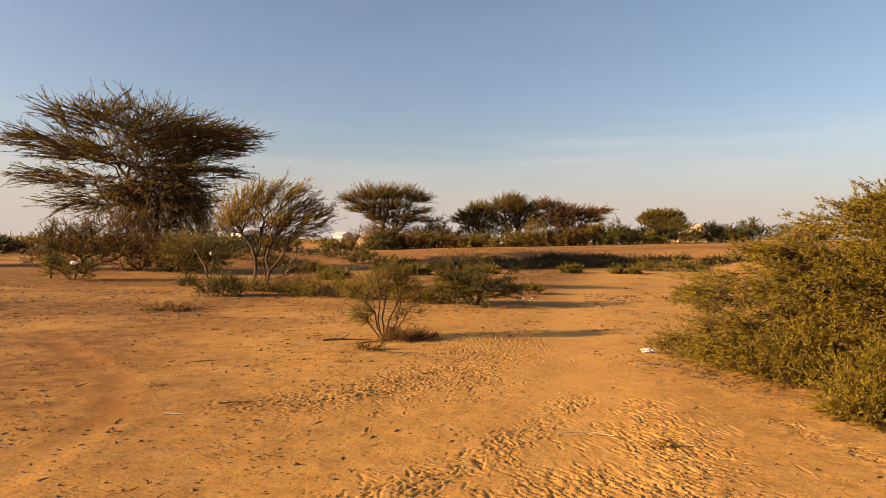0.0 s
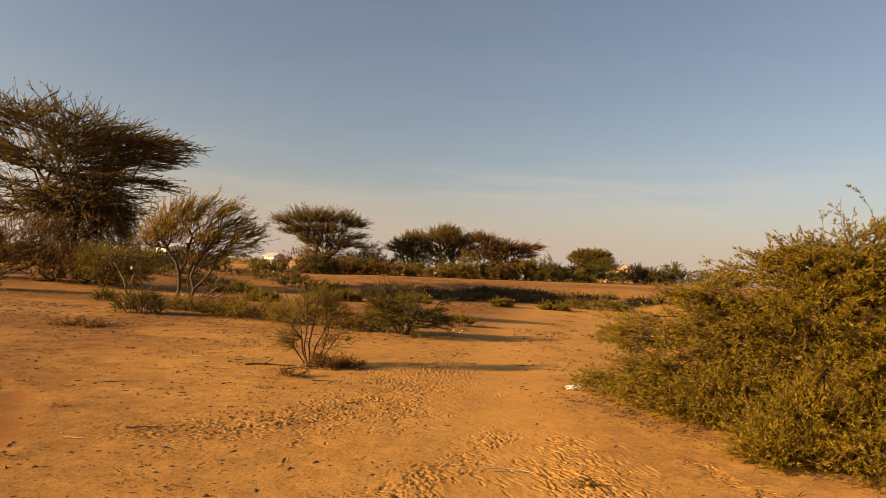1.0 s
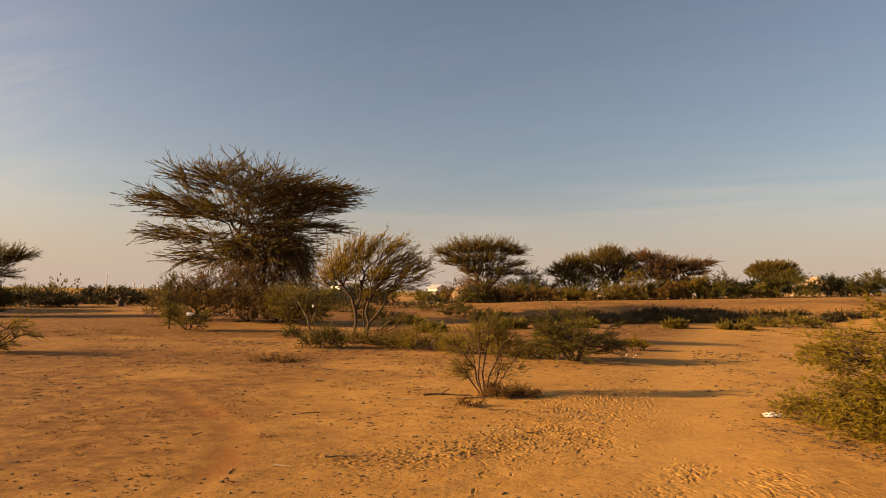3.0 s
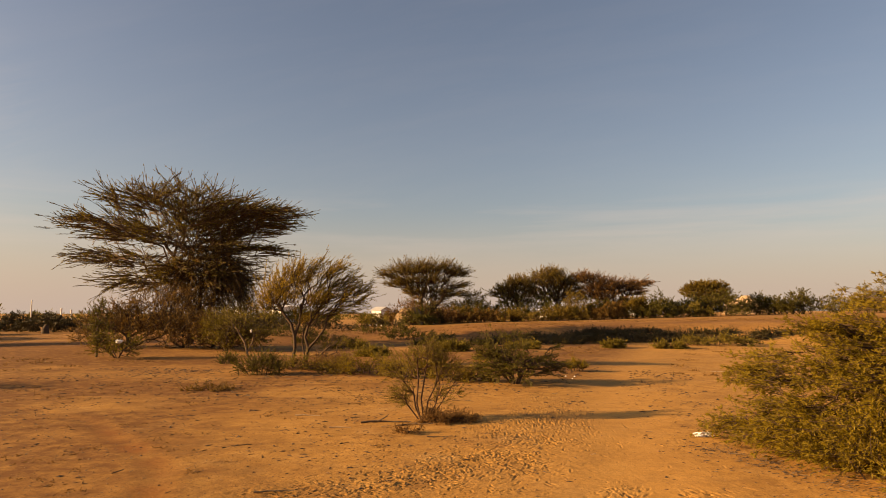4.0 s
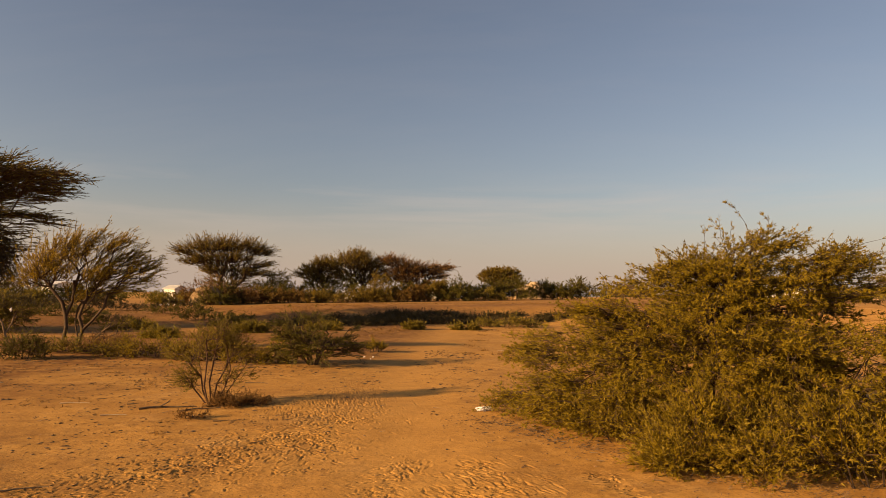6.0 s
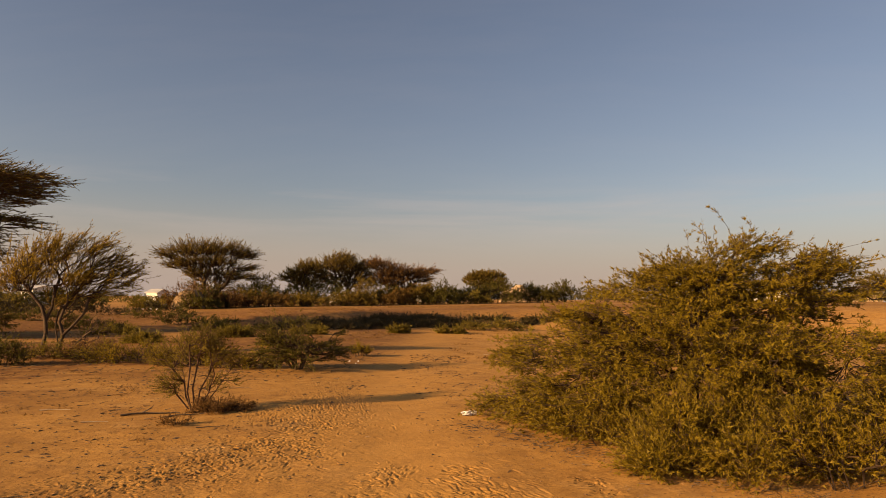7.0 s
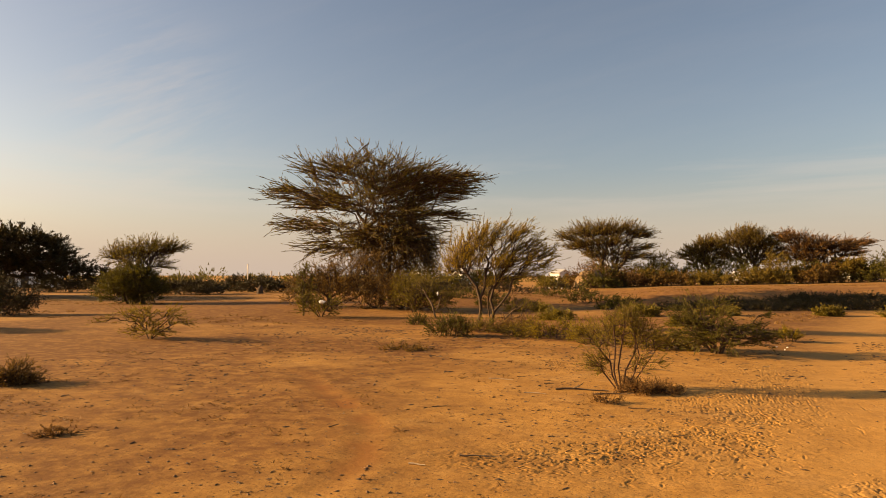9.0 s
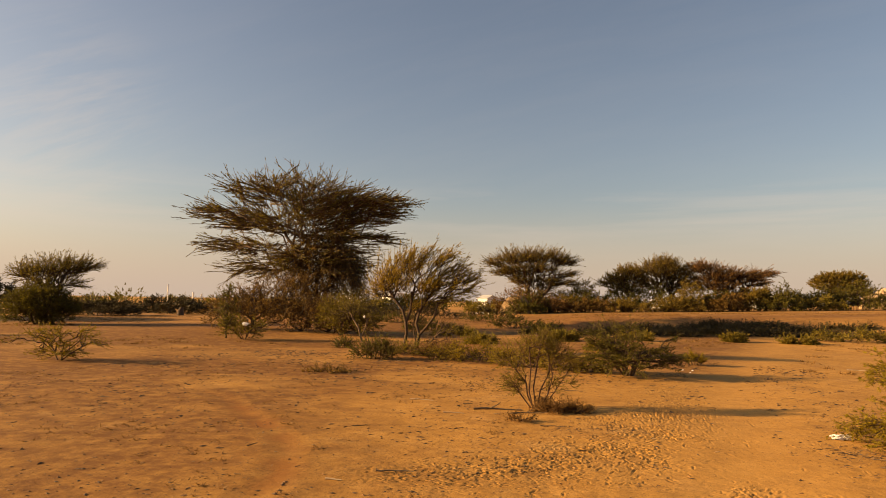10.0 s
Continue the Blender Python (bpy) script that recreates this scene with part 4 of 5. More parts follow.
SCRUB = (
    (26.6, 75.8, 7.5, 2.4, M_LEAF_GREEN), (27.4, 77.5, 4.0, 2.0, M_LEAF_GREEN), (21.4, 78.5, 4.8, 2.4, M_LEAF_GREEN), (34.5, 82.6, 6.4, 2.6, M_LEAF_GREEN), (39.2, 81.0, 6.5, 2.4, M_LEAF_GREEN), (36.6, 80.6, 6.0, 2.6, M_LEAF_GREEN), (44.5, 78.0, 6.0, 2.8, M_LEAF_TREE),
    (-1.2, 71.5, 5.0, 3.2, M_LEAF_FAR), (2.0, 69.4, 4.6, 2.2, M_LEAF_GREEN), (6.2, 70.2, 5.4, 2.4, M_LEAF_GREEN), (11.2, 70.8, 5.0, 2.3, M_LEAF_GREEN), (-4.4, 66.0, 4.4, 2.0, M_LEAF_DRY),
    (-18.0, 66.0, 6.0, 2.5, M_LEAF_GREEN), (-23.5, 64.0, 6.0, 2.8, M_LEAF_GREEN), (-28.5, 60.0, 5.5, 2.0, M_LEAF_DARK_SHADED), (-10.6, 64.0, 2.4, 0.8, M_LEAF_TREE),
    (-33.0, 66.0, 6.0, 2.0, M_LEAF_DARK_SHADED), (-44.0, 60.0, 6.0, 2.0, M_LEAF_DARK_SHADED), (-51.0, 52.0, 6.0, 1.9, M_LEAF_DARK_SHADED), (-56.0, 47.0, 6.0, 2.0, M_LEAF_DARK_SHADED), (-62.0, 44.0, 7.0, 2.2, M_LEAF_DARK_SHADED),
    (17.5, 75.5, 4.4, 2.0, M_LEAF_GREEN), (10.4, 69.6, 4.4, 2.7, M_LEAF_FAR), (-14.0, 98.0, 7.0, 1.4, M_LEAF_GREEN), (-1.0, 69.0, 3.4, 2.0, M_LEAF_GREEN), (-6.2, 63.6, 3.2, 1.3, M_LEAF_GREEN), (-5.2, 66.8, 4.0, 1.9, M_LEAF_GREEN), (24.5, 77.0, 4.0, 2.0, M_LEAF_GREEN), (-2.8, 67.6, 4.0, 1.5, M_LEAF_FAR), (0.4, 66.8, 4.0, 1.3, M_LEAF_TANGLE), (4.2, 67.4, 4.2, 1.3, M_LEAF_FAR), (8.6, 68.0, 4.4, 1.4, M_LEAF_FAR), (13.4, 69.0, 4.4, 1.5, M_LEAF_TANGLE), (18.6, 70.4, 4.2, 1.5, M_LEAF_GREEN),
    (23.0, 73.5, 4.2, 1.6, M_LEAF_TREE), (74.0, 66.0, 8.0, 1.9, M_LEAF_TREE), (-8.4, 66.5, 3.4, 1.3, M_LEAF_TANGLE), (-38.0, 56.0, 6.0, 1.5, M_LEAF_DARK_SHADED), (-20.5, 58.0, 4.0, 1.5, M_LEAF_TREE), (-39.0, 63.0, 8.0, 1.7, M_LEAF_DARK_SHADED), (-48.0, 58.0, 8.0, 1.7, M_LEAF_DARK_SHADED), (-28.0, 68.0, 8.0, 1.7, M_LEAF_DARK_SHADED), (-34.0, 62.0, 7.0, 1.4, M_LEAF_DARK_SHADED), (-57.0, 54.0, 8.0, 1.7, M_LEAF_DARK_SHADED))
for k, (x, y, w, h, mat) in enumerate(SCRUB):
    kindly = {M_LEAF_FAR: "dark scrub bush on the far side of the clearing", M_LEAF_TREE: "olive scrub bush below the far acacias", M_LEAF_GREEN: "dark green scrub on the far plain", M_LEAF_TANGLE: "brownish scrub below the far acacias", M_LEAF_DARK_SHADED: "low dark scrub along the western skyline", M_LEAF_DRY: "dry brown scrub on the far side of the clearing"}[mat]
    low = mat == M_LEAF_DARK_SHADED
    bush(at_ground(x, y), w * 1.15, h * (1.1 if low else 1.3), kindly, 100 + k, mat=mat, n=int((220 if low else 130) + 18 * w * h), leaf=(0.2, 0.082), leaf_n=11, twigs=2, whip=1, lean=(0.1, 0, 0), spread=0.9, twig_len=0.35 if low else 0.55, twig_r=0.014, group="far scrub bushes", name="scrub_bush")
plant("acacia_tree", at_ground(61.0, 50.5), "low spreading olive acacia on the rise", "tree",
      [(0, 0, 2.1, 4.0, 3.5, 1.2), (-2.4, 0, 1.7, 3.0, 2.5, 1.1), (2.5, 0, 2.6, 2.5, 2.2, 0.8)], [[(0, 0, 0), (0.1, 0, 0.6), (0.2, 0, 1.2)]],
      79, n=420, twig_len=0.6, lean=(0.1, 0, 0.2), leaf_n=12, **{**FAR, "leaf_mat": M_LEAF_TREE})
for k, (x, y, w, h) in enumerate(((55.0, 54.0, 6.0, 1.6), (63.0, 45.0, 7.0, 1.8), (50.0, 62.0, 6.0, 2.2), (71.0, 40.0, 8.0, 2.4))):
    bush(at_ground(x, y), w, h, "olive scrub bush on the eastern rise", 140 + k, mat=M_LEAF_TREE, n=220, leaf=(0.22, 0.095), twig_len=0.6, twig_r=0.014, group="far scrub bushes", name="scrub_bush")

# the low dark hedge across the clearing, the acacia's shade put into its leaf colour, and small growth on the sand
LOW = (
    (7.0, 38.8, 2.4, 0.7, M_LEAF_DARK_SHADED), (0.6, 34.6, 3.6, 0.5, M_LEAF_DARK_SHADED), (3.4, 35.0, 3.8, 0.55, M_LEAF_DARK_SHADED), (6.2, 35.4, 3.8, 0.55, M_LEAF_DARK_SHADED), (9.0, 35.8, 3.6, 0.5, M_LEAF_DARK_SHADED), (11.6, 36.2, 3.4, 0.5, M_LEAF_DARK_SHADED),
    (2.0, 36.6, 3.6, 0.5, M_LEAF_DARK_SHADED), (5.0, 37.2, 3.8, 0.55, M_LEAF_DARK_SHADED), (8.0, 37.6, 3.8, 0.5, M_LEAF_DARK_SHADED), (11.0, 38.2, 3.4, 0.45, M_LEAF_DARK_SHADED),
    (3.6, 38.8, 3.6, 0.45, M_LEAF_DARK_SHADED), (6.8, 39.4, 3.6, 0.45, M_LEAF_DARK_SHADED), (9.6, 40.0, 3.4, 0.4, M_LEAF_DARK_SHADED),
    (6.3, 31.6, 0.9, 0.4, M_LEAF_TREE), (9.0, 31.6, 1.4, 0.4, M_LEAF_TREE), (12.0, 33.6, 4.6, 0.8, M_LEAF_TREE), (14.2, 36.4, 3.4, 0.5, M_LEAF_DARK_SHADED), (16.6, 37.2, 3.4, 0.45, M_LEAF_DARK_SHADED), (13.6, 38.6, 3.2, 0.4, M_LEAF_DARK_SHADED), (-2.4, 34.5, 2.8, 0.6, M_LEAF_TREE), (-6.5, 31.0, 2.4, 0.6, M_LEAF_TREE),
    (-1.2, 27.0, 1.6, 0.4, M_LEAF_TREE), (-9.0, 36.5, 4.0, 0.7, M_LEAF_GREEN), (-4.0, 40.5, 5.0, 0.7, M_LEAF_GREEN), (-12.5, 43.0, 5.0, 1.0, M_LEAF_GREEN), (-7.0, 47.0, 5.0, 1.1, M_LEAF_GREEN), (-17.0, 50.0, 5.0, 1.5, M_LEAF_DARK_SHADED), (-21.0, 46.0, 5.0, 1.3, M_LEAF_DARK_SHADED), (-12.5, 52.5, 5.5, 1.6, M_LEAF_DARK_SHADED), (-8.6, 55.0, 5.0, 1.3, M_LEAF_DARK_SHADED), (-15.5, 56.5, 5.5, 1.9, M_LEAF_DARK_SHADED), (-20.5, 55.0, 5.5, 2.0, M_LEAF_DARK_SHADED), (-25.0, 51.0, 5.0, 1.8, M_LEAF_DARK_SHADED), (1.8, 29.5, 1.4, 0.4, M_LEAF_TREE), (-4.2, 24.5, 1.1, 0.35, M_LEAF_TREE), (0.4, 22.5, 1.0, 0.3, M_LEAF_TREE))
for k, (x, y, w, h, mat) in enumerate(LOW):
    bush(at_ground(x, y), w, h * 0.78, {M_LEAF_DARK_SHADED: "low bush with shade-dark leaves on the plain behind the acacia", M_LEAF_GREEN: "low dark green bush on the open plain"}.get(mat, "low olive bush on the sand"), 160 + k, mat=mat, n=170, leaf=(0.095, 0.040), leaf_n=10, whip=1, twig_len=0.32, twig_r=0.007,
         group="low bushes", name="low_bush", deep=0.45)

# scrub out to the skyline, beyond counting
rng = np.random.default_rng(90)
at, along = [], []
for k in range(240):
    a = rng.uniform(-1.25, 1.2)
    d = rng.uniform(105, 420)
    if -0.25 < a < 0.9 and d < 130:
        continue
    x, y = d * math.sin(a), d * math.cos(a)
    w, h = rng.uniform(2.0, 5.5), rng.uniform(1.0, 2.4) * (1.7 if rng.uniform() < 0.12 else 1.0)
    n = 230
    v = unit(rng.normal(size=(n, 3))) * rng.uniform(0.5, 1.0, (n, 1)) * np.array([w, w, h]) * (1 + 0.35 * rng.normal(size=(n, 1)) * 0.5)
    v[:, 2] = np.abs(v[:, 2])
    at.append(v + np.array([x, y, floor_z(x, y)]))
    along.append(unit(v + np.array([0, 0, 0.4]) + rng.normal(size=v.shape) * 0.5))
v, f = leaves(rng, np.concatenate(at), np.concatenate(along), 0.58, 0.3)
tagged(new("distant_scrub", mesh_of("distant_scrub", v, f, M_LEAF_GREEN)), "dark thorn scrub scattered out to the skyline", "scrub", kind="stuff")

# ---- the large roadside bush ----
plant("thorn_bush", at_ground(5.3, 7.1), "large sprawling olive acacia bush beside the sandy track", "bush",
      [(-0.05, -0.1, 1.92, 0.55, 0.6, 0.2), (0.35, -0.45, 2.22, 0.4, 0.5, 0.24), (0.7, -0.95, 2.08, 0.5, 0.5, 0.24), (0.3, -0.35, 1.95, 0.75, 0.8, 0.28), (1.3, -1.3, 1.85, 0.6, 0.5, 0.16), (-0.5, 0.35, 1.8, 0.45, 0.5, 0.2), (0.3, 0.0, 1.8, 0.9, 1.0, 0.4), (0.6, -0.6, 1.75, 0.9, 0.8, 0.35),
       (-0.65, 0.7, 1.45, 0.7, 0.7, 0.25), (-0.8, 0.8, 1.05, 0.85, 0.85, 0.45), (-1.35, 1.2, 0.95, 0.65, 0.8, 0.28), (-1.4, 1.05, 0.62, 0.35, 0.4, 0.18), (-1.65, 1.2, 0.3, 0.42, 0.45, 0.24), (-1.45, 0.6, 0.38, 0.65, 0.6, 0.34), (-1.15, 0.0, 0.6, 0.85, 0.8, 0.55), (0.9, 0.9, 1.2, 1.1, 1.1, 0.7),
       (-0.1, -0.8, 1.05, 1.2, 1.1, 0.65), (0.5, -1.6, 0.9, 0.9, 0.9, 0.62), (0.2, 0.2, 1.2, 1.4, 1.4, 0.7), (-1.95, 1.75, 0.28, 0.25, 0.25, 0.12), (1.5, -2.2, 0.75, 1.2, 1.2, 0.62)],
      [[(0, 0, 0), (0.05, 0.05, 0.6), (0.1, 0.1, 1.2), (0.15, 0.15, 1.7)], [(0.3, -0.3, 0), (0.6, -0.6, 0.7), (1.0, -0.8, 1.6)], [(-0.3, 0.3, 0), (-0.8, 0.8, 0.5), (-1.2, 1.2, 0.9)],
       [(-0.3, -0.3, 0), (-0.7, -0.2, 0.4)], [(0.3, -0.8, 0), (0.5, -1.4, 0.6)]],
      81, n=3900, bias=0.35, step=0.2, r_tip=0.003, r_pow=0.42, r_max=0.06, twigs=4, twig_len=0.46, twig_r=0.004, lean=(0.0, 0, 0.08), spread=0.24, hug=0.8, hub=1.3, follow=0.6, whip=2, flat=0.5, flat_top=0.2,
      leaf_n=13, leaf=(0.042, 0.0125), leaf_mat=M_LEAF_BUSH, split=0.014, load_max=3, clump=0.7, gap=-0.65, solid=0.42, bark=M_TWIG, side=3, side_len=0.34, side_n=13, side_wide=0.8, tuft=2)
for k, (x, y, w, h) in enumerate(((4.15, 6.75, 1.5, 0.8), (4.35, 5.85, 1.4, 0.9), (4.85, 5.35, 1.5, 1.0), (5.45, 4.75, 1.6, 1.0), (4.2, 7.45, 1.1, 0.5), (4.05, 5.65, 1.1, 0.34))):
    bush(at_ground(x, y), w, h, "leafy olive undergrowth at the edge of the roadside bush", 85 + k, mat=M_LEAF_BUSH, n=330, leaf=(0.042, 0.0135), leaf_n=22, twig_len=0.32, twig_r=0.003, deep=0.8,
         lean=(-0.05, 0, 0.15), name="undergrowth", group="undergrowth", spread=0.7)
bush(at_ground(-22.4, 13.2), 2.4, 1.9, "thorn shrub on the western sand", 96, mat=M_LEAF_BUSH, n=420, leaf=(0.1, 0.045))
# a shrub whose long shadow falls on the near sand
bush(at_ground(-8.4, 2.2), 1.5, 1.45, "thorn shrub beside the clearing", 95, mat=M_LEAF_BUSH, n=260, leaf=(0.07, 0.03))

# ---- buildings and posts far off ----
def box(bm, x0, x1, y0, y1, z0, z1):
    m = Matrix.Translation(((x0 + x1) / 2, (y0 + y1) / 2, (z0 + z1) / 2)) @ Matrix.Diagonal((x1 - x0, y1 - y0, z1 - z0, 1))
    bmesh.ops.create_cube(bm, size=1, matrix=m)


def house(place, turn_deg, w, d, h, label, wall_mat, roof_mat, ridge=0.7, openings=True):
    """A small single-storey house: walls, pitched sheet roof, door and windows."""
    ob = thing("house", place, label, "house", "houses at the edge of the plain")
    ob.rotation_euler = (0, 0, radians(turn_deg))
    bm = bmesh.new()
    box(bm, -w / 2, w / 2, -d / 2, d / 2, -0.3, h)
    part("wall", bm, wall_mat, ob)
    bm = bmesh.new()
    e = 0.25
    for y0, y1 in ((-d / 2 - e, 0), (0, d / 2 + e)):
        z0, z1 = (h + 0.03, h + ridge) if y0 < 0 and y1 == 0 else (h + ridge, h + 0.03)
        lower = [bm.verts.new(p) for p in ((-w / 2 - e, y0, z0), (w / 2 + e, y0, z0), (w / 2 + e, y1, z1), (-w / 2 - e, y1, z1))]
        upper = [bm.verts.new(v.co + Vector((0, 0, 0.06))) for v in lower]
        bm.faces.new(lower[::-1])
        bm.faces.new(upper)
        for i in range(4):
            bm.faces.new((lower[i], lower[(i + 1) % 4], upper[(i + 1) % 4], upper[i]))
    part("roof", bm, roof_mat, ob, "low-pitched grey tin roof")
    for sx in (-1, 1):
        bm = bmesh.new()
        pts = [(sx * (w / 2 - 0.02), -d / 2, h), (sx * (w / 2 - 0.02), d / 2, h), (sx * (w / 2 - 0.02), 0, h + ridge)]
        near_v = [bm.verts.new(p) for p in pts]
        far_v = [bm.verts.new((p[0] - sx * 0.15, p[1], p[2])) for p in pts]
        bm.faces.new(near_v)
        bm.faces.new(far_v[::-1])
        for i in range(3):
            bm.faces.new((near_v[i], near_v[(i + 1) % 3], far_v[(i + 1) % 3], far_v[i]))
        part("gable", bm, wall_mat, ob)
    if not openings:
        return ob
    bm = bmesh.new()
    box(bm, -0.45, 0.45, -d / 2 - 0.05, -d / 2 + 0.02, 0, 2.0)
    part("door", bm, M_DARK, ob, "dark closed door")
    for x in (-w * 0.32, w * 0.32):
        bm = bmesh.new()
        box(bm, x - 0.35, x + 0.35, -d / 2 - 0.04, -d / 2 + 0.02, 1.1, 1.9)
        part("window", bm, M_DARK, ob)
    return ob


house(at_ground(-17.0, 109.5), -38, 2.3, 2.2, 1.8, "small whitewashed house with a tin roof", M_WALL, M_ROOF, 0.6, False)
house(at_ground(-13.2, 110.5), -4, 3.2, 3.0, 1.4, "low red-washed shed beside a white house", M_RED, M_ROOF, 0.3)
house(at_ground(-46.0, 122.0), -40, 5.0, 4.0, 2.4, "pale plastered house behind the scrub", M_WALL, M_ROOF)
house(at_ground(-38.5, 126.0), -50, 4.5, 4.0, 2.5, "cream plastered house behind the scrub", M_WALL, M_ROOF)
house(at_ground(12.6, 112.0), -50, 4.0, 3.6, 1.2, "pale house seen between the far acacias", M_WALL, M_ROOF, 0.5, False)
house(at_ground(27.0, 108.0), -48, 4.0, 4.0, 1.8, "pale house behind the far bushes", M_WALL, M_ROOF, 0.5, False)
house(at_ground(84.0, 76.0), -40, 5.0, 4.0, 1.5, "low earth-walled house on the eastern rise", M_MOUND, M_ROOF)
house(at_ground(68.5, 78.0), -40, 5.0, 4.0, 1.5, "white house behind the roadside bush", M_WALL, M_ROOF)
house(at_ground(-84.0, 66.0), 50, 9.0, 5.0, 2.6, "long pale building under the dark acacia", M_WALL, M_ROOF)


def post(x, y, h, r, label):
    ob = thing("post", at_ground(x, y, 0.3), label, "post", "posts on the plain")
    v, f = tubes(np.array([[0, 0, 0.0]]), np.array([[0.05, 0, h + 0.3]]), np.array([r]), np.array([r * 0.8]), 8)
    part_of("shaft", mesh_of("shaft", v, f, M_POLE, True), ob)
    bm = bmesh.new()
    bmesh.ops.create_cone(bm, cap_ends=True, segments=8, radius1=r * 1.1, radius2=r * 0.5, depth=0.12, matrix=Matrix.Translation((0.05, 0, h + 0.34)))
    part("cap", bm, M_POLE, ob)


post(-87.7, 121.5, 4.2, 0.12, "tall pale post standing on the plain")
post(-83.6, 124.5, 2.6, 0.18, "short thick pale post on the plain")
post(-82.2, 125.5, 2.3, 0.18, "short thick pale post on the plain")

# pale earth heap behind the dome-shaped acacia
bm = bmesh.new()
bmesh.ops.create_icosphere(bm, subdivisions=4, radius=1.0)
for v in bm.verts:
    p = v.co.copy()
    v.co = Vector((p.x * 3.6, p.y * 3.2, max(p.z, -0.1) * 2.6)) * (1 + 0.16 * noise.noise(p * 2.2) + 0.05 * noise.noise(p * 7))
heap = thing("earth_mound", at_ground(40.8, 101.5), "pale bare heap of earth behind the bushes", "mound")
part("heap", bm, M_MOUND, heap)

# domed dry hut of matting and brush below the fan-crowned acacia
bm = bmesh.new()
bmesh.ops.create_icosphere(bm, subdivisions=4, radius=1.0)
for v in bm.verts:
    p = v.co.copy()
    v.co = Vector((p.x * 1.7, p.y * 1.6, max(p.z, -0.05) * 1.8)) * (1 + 0.10 * noise.noise(p * 3) + 0.05 * noise.noise(p * 9))
hut = thing("brush_mound", at_ground(-7.2, 65.6), "brown dome of matting and dry brush under an acacia", "mound")
part("dome", bm, M_THATCH, hut)
plant("dry_brush", at_ground(-7.2, 65.4), "dry brown brush heaped over a dome", "brush",
      [(0, 0, 1.3, 2.5, 2.2, 1.2)], [[(0, 0, 0), (0, 0, 0.8)]], 181, n=170, twigs=2, twig_len=0.7, twig_r=0.015, spread=0.8, leaf_n=6, leaf=(0.2, 0.07), leaf_mat=M_LEAF_DRY, split=9.0)


# ---- small things on the sand ----
def crumple(name, place, size, label, mat, seed, category="litter"):
    """A crumpled bag or scrap."""
    bm = bmesh.new()
    bmesh.ops.create_icosphere(bm, subdivisions=3, radius=1.0)
    off = Vector((seed * 3.7, seed * 1.3, 0))
    for v in bm.verts:
        p = v.co.copy()
        k = 1 + 0.55 * noise.noise(p * 1.8 + off) + 0.35 * noise.noise(p * 4.5 + off)
        v.co = Vector((p.x * size[0], p.y * size[1], p.z * size[2])) * k
    ob = thing(name, place, label, category)
    part("sheet", bm, mat, ob)
    return ob


crumple("plastic_bag", (2.9, 8.98, 0.02), (0.09, 0.05, 0.035), "crumpled white plastic bag on the sand", M_WHITE, 1)
crumple("plastic_bag", (3.02, 9.0, 0.02), (0.06, 0.05, 0.03), "torn scrap of white plastic on sand", M_WHITE, 2)
for k, (x, y, s) in enumerate(((2.15, 17.0, 0.025), (2.38, 17.0, 0.022), (2.25, 16.5, 0.015), (1.2, 16.2, 0.012))):
    crumple("plastic_scrap", (x, y, floor_z(x, y) + s * 0.4), (s, s * 0.8, s * 0.7), "small white plastic scrap on the sand", M_WHITE, 3 + k)
crumple("plastic_bag", (-13.2, 22.95, 0.62), (0.11, 0.07, 0.07), "pale plastic bag caught in a low bush", M_WHITE, 8)
crumple("plastic_bag", (-8.95, 24.75, 0.95), (0.032, 0.032, 0.065), "white plastic bag snagged on a sapling", M_WHITE, 9)
for k, (x, y, s) in enumerate(((-10.9, 63.0, 0.10), (-10.3, 63.0, 0.12), (-9.6, 62.4, 0.08))):
    crumple("plastic_bag", (x, y, floor_z(x, y) + s * 0.5), (s, s * 0.8, s * 0.9), "pale plastic rubbish below the far acacia", M_WHITE, 12 + k)


def rod(p, rad, mat, sides=6):
    """One closed, tapered rod along a line of places."""
    d = unit(np.gradient(p, axis=0))
    u = unit(np.cross(d, np.array([0.1, 0.2, 1.0])))
    w = np.cross(d, u)
    a = np.arange(sides) * 2 * np.pi / sides
    ring = p[:, None] + (u[:, None] * np.cos(a)[None, :, None] + w[:, None] * np.sin(a)[None, :, None]) * rad[:, None, None]
    i, j = np.arange(sides), (np.arange(sides) + 1) % sides
    f = np.concatenate([np.stack([i, j, j + sides, i + sides], 1) + k * sides for k in range(len(p) - 1)])
    return mesh_of("rod", ring.reshape(-1, 3), f, mat, True)


def branch(name, x, y, length, r, turn_deg, mat, label, seed, forks=2, arch=0.1):
    """A fallen stick with a bend and short forks."""
    rng = np.random.default_rng(seed)
    n = 7
    s = np.linspace(0, 1, n)
    p = np.stack([s * length - length / 2, arch * length * np.sin(s * math.pi) + rng.normal(size=n) * length * 0.012, r * 0.8 + rng.uniform(0, 0.02, n) * length], 1)
    rad = r * (1 - 0.6 * s)
    ob = thing(name, (x, y, floor_z(x, y)), label, "stick", "fallen sticks")
    ob.rotation_euler = (0, 0, radians(turn_deg))
    part_of("stem", rod(p, rad, mat), ob)
    for _ in range(forks):
        i = rng.integers(2, n - 1)
        q = p[i] + np.array([rng.uniform(0.1, 0.25), rng.choice((-1, 1)) * rng.uniform(0.08, 0.2), rng.uniform(0.0, 0.15)]) * length
        part_of("fork", rod(np.stack([p[i], (p[i] + q) / 2 + rng.normal(size=3) * 0.01 * length, q]), rad[i] * np.array([0.7, 0.5, 0.25]), mat), ob)


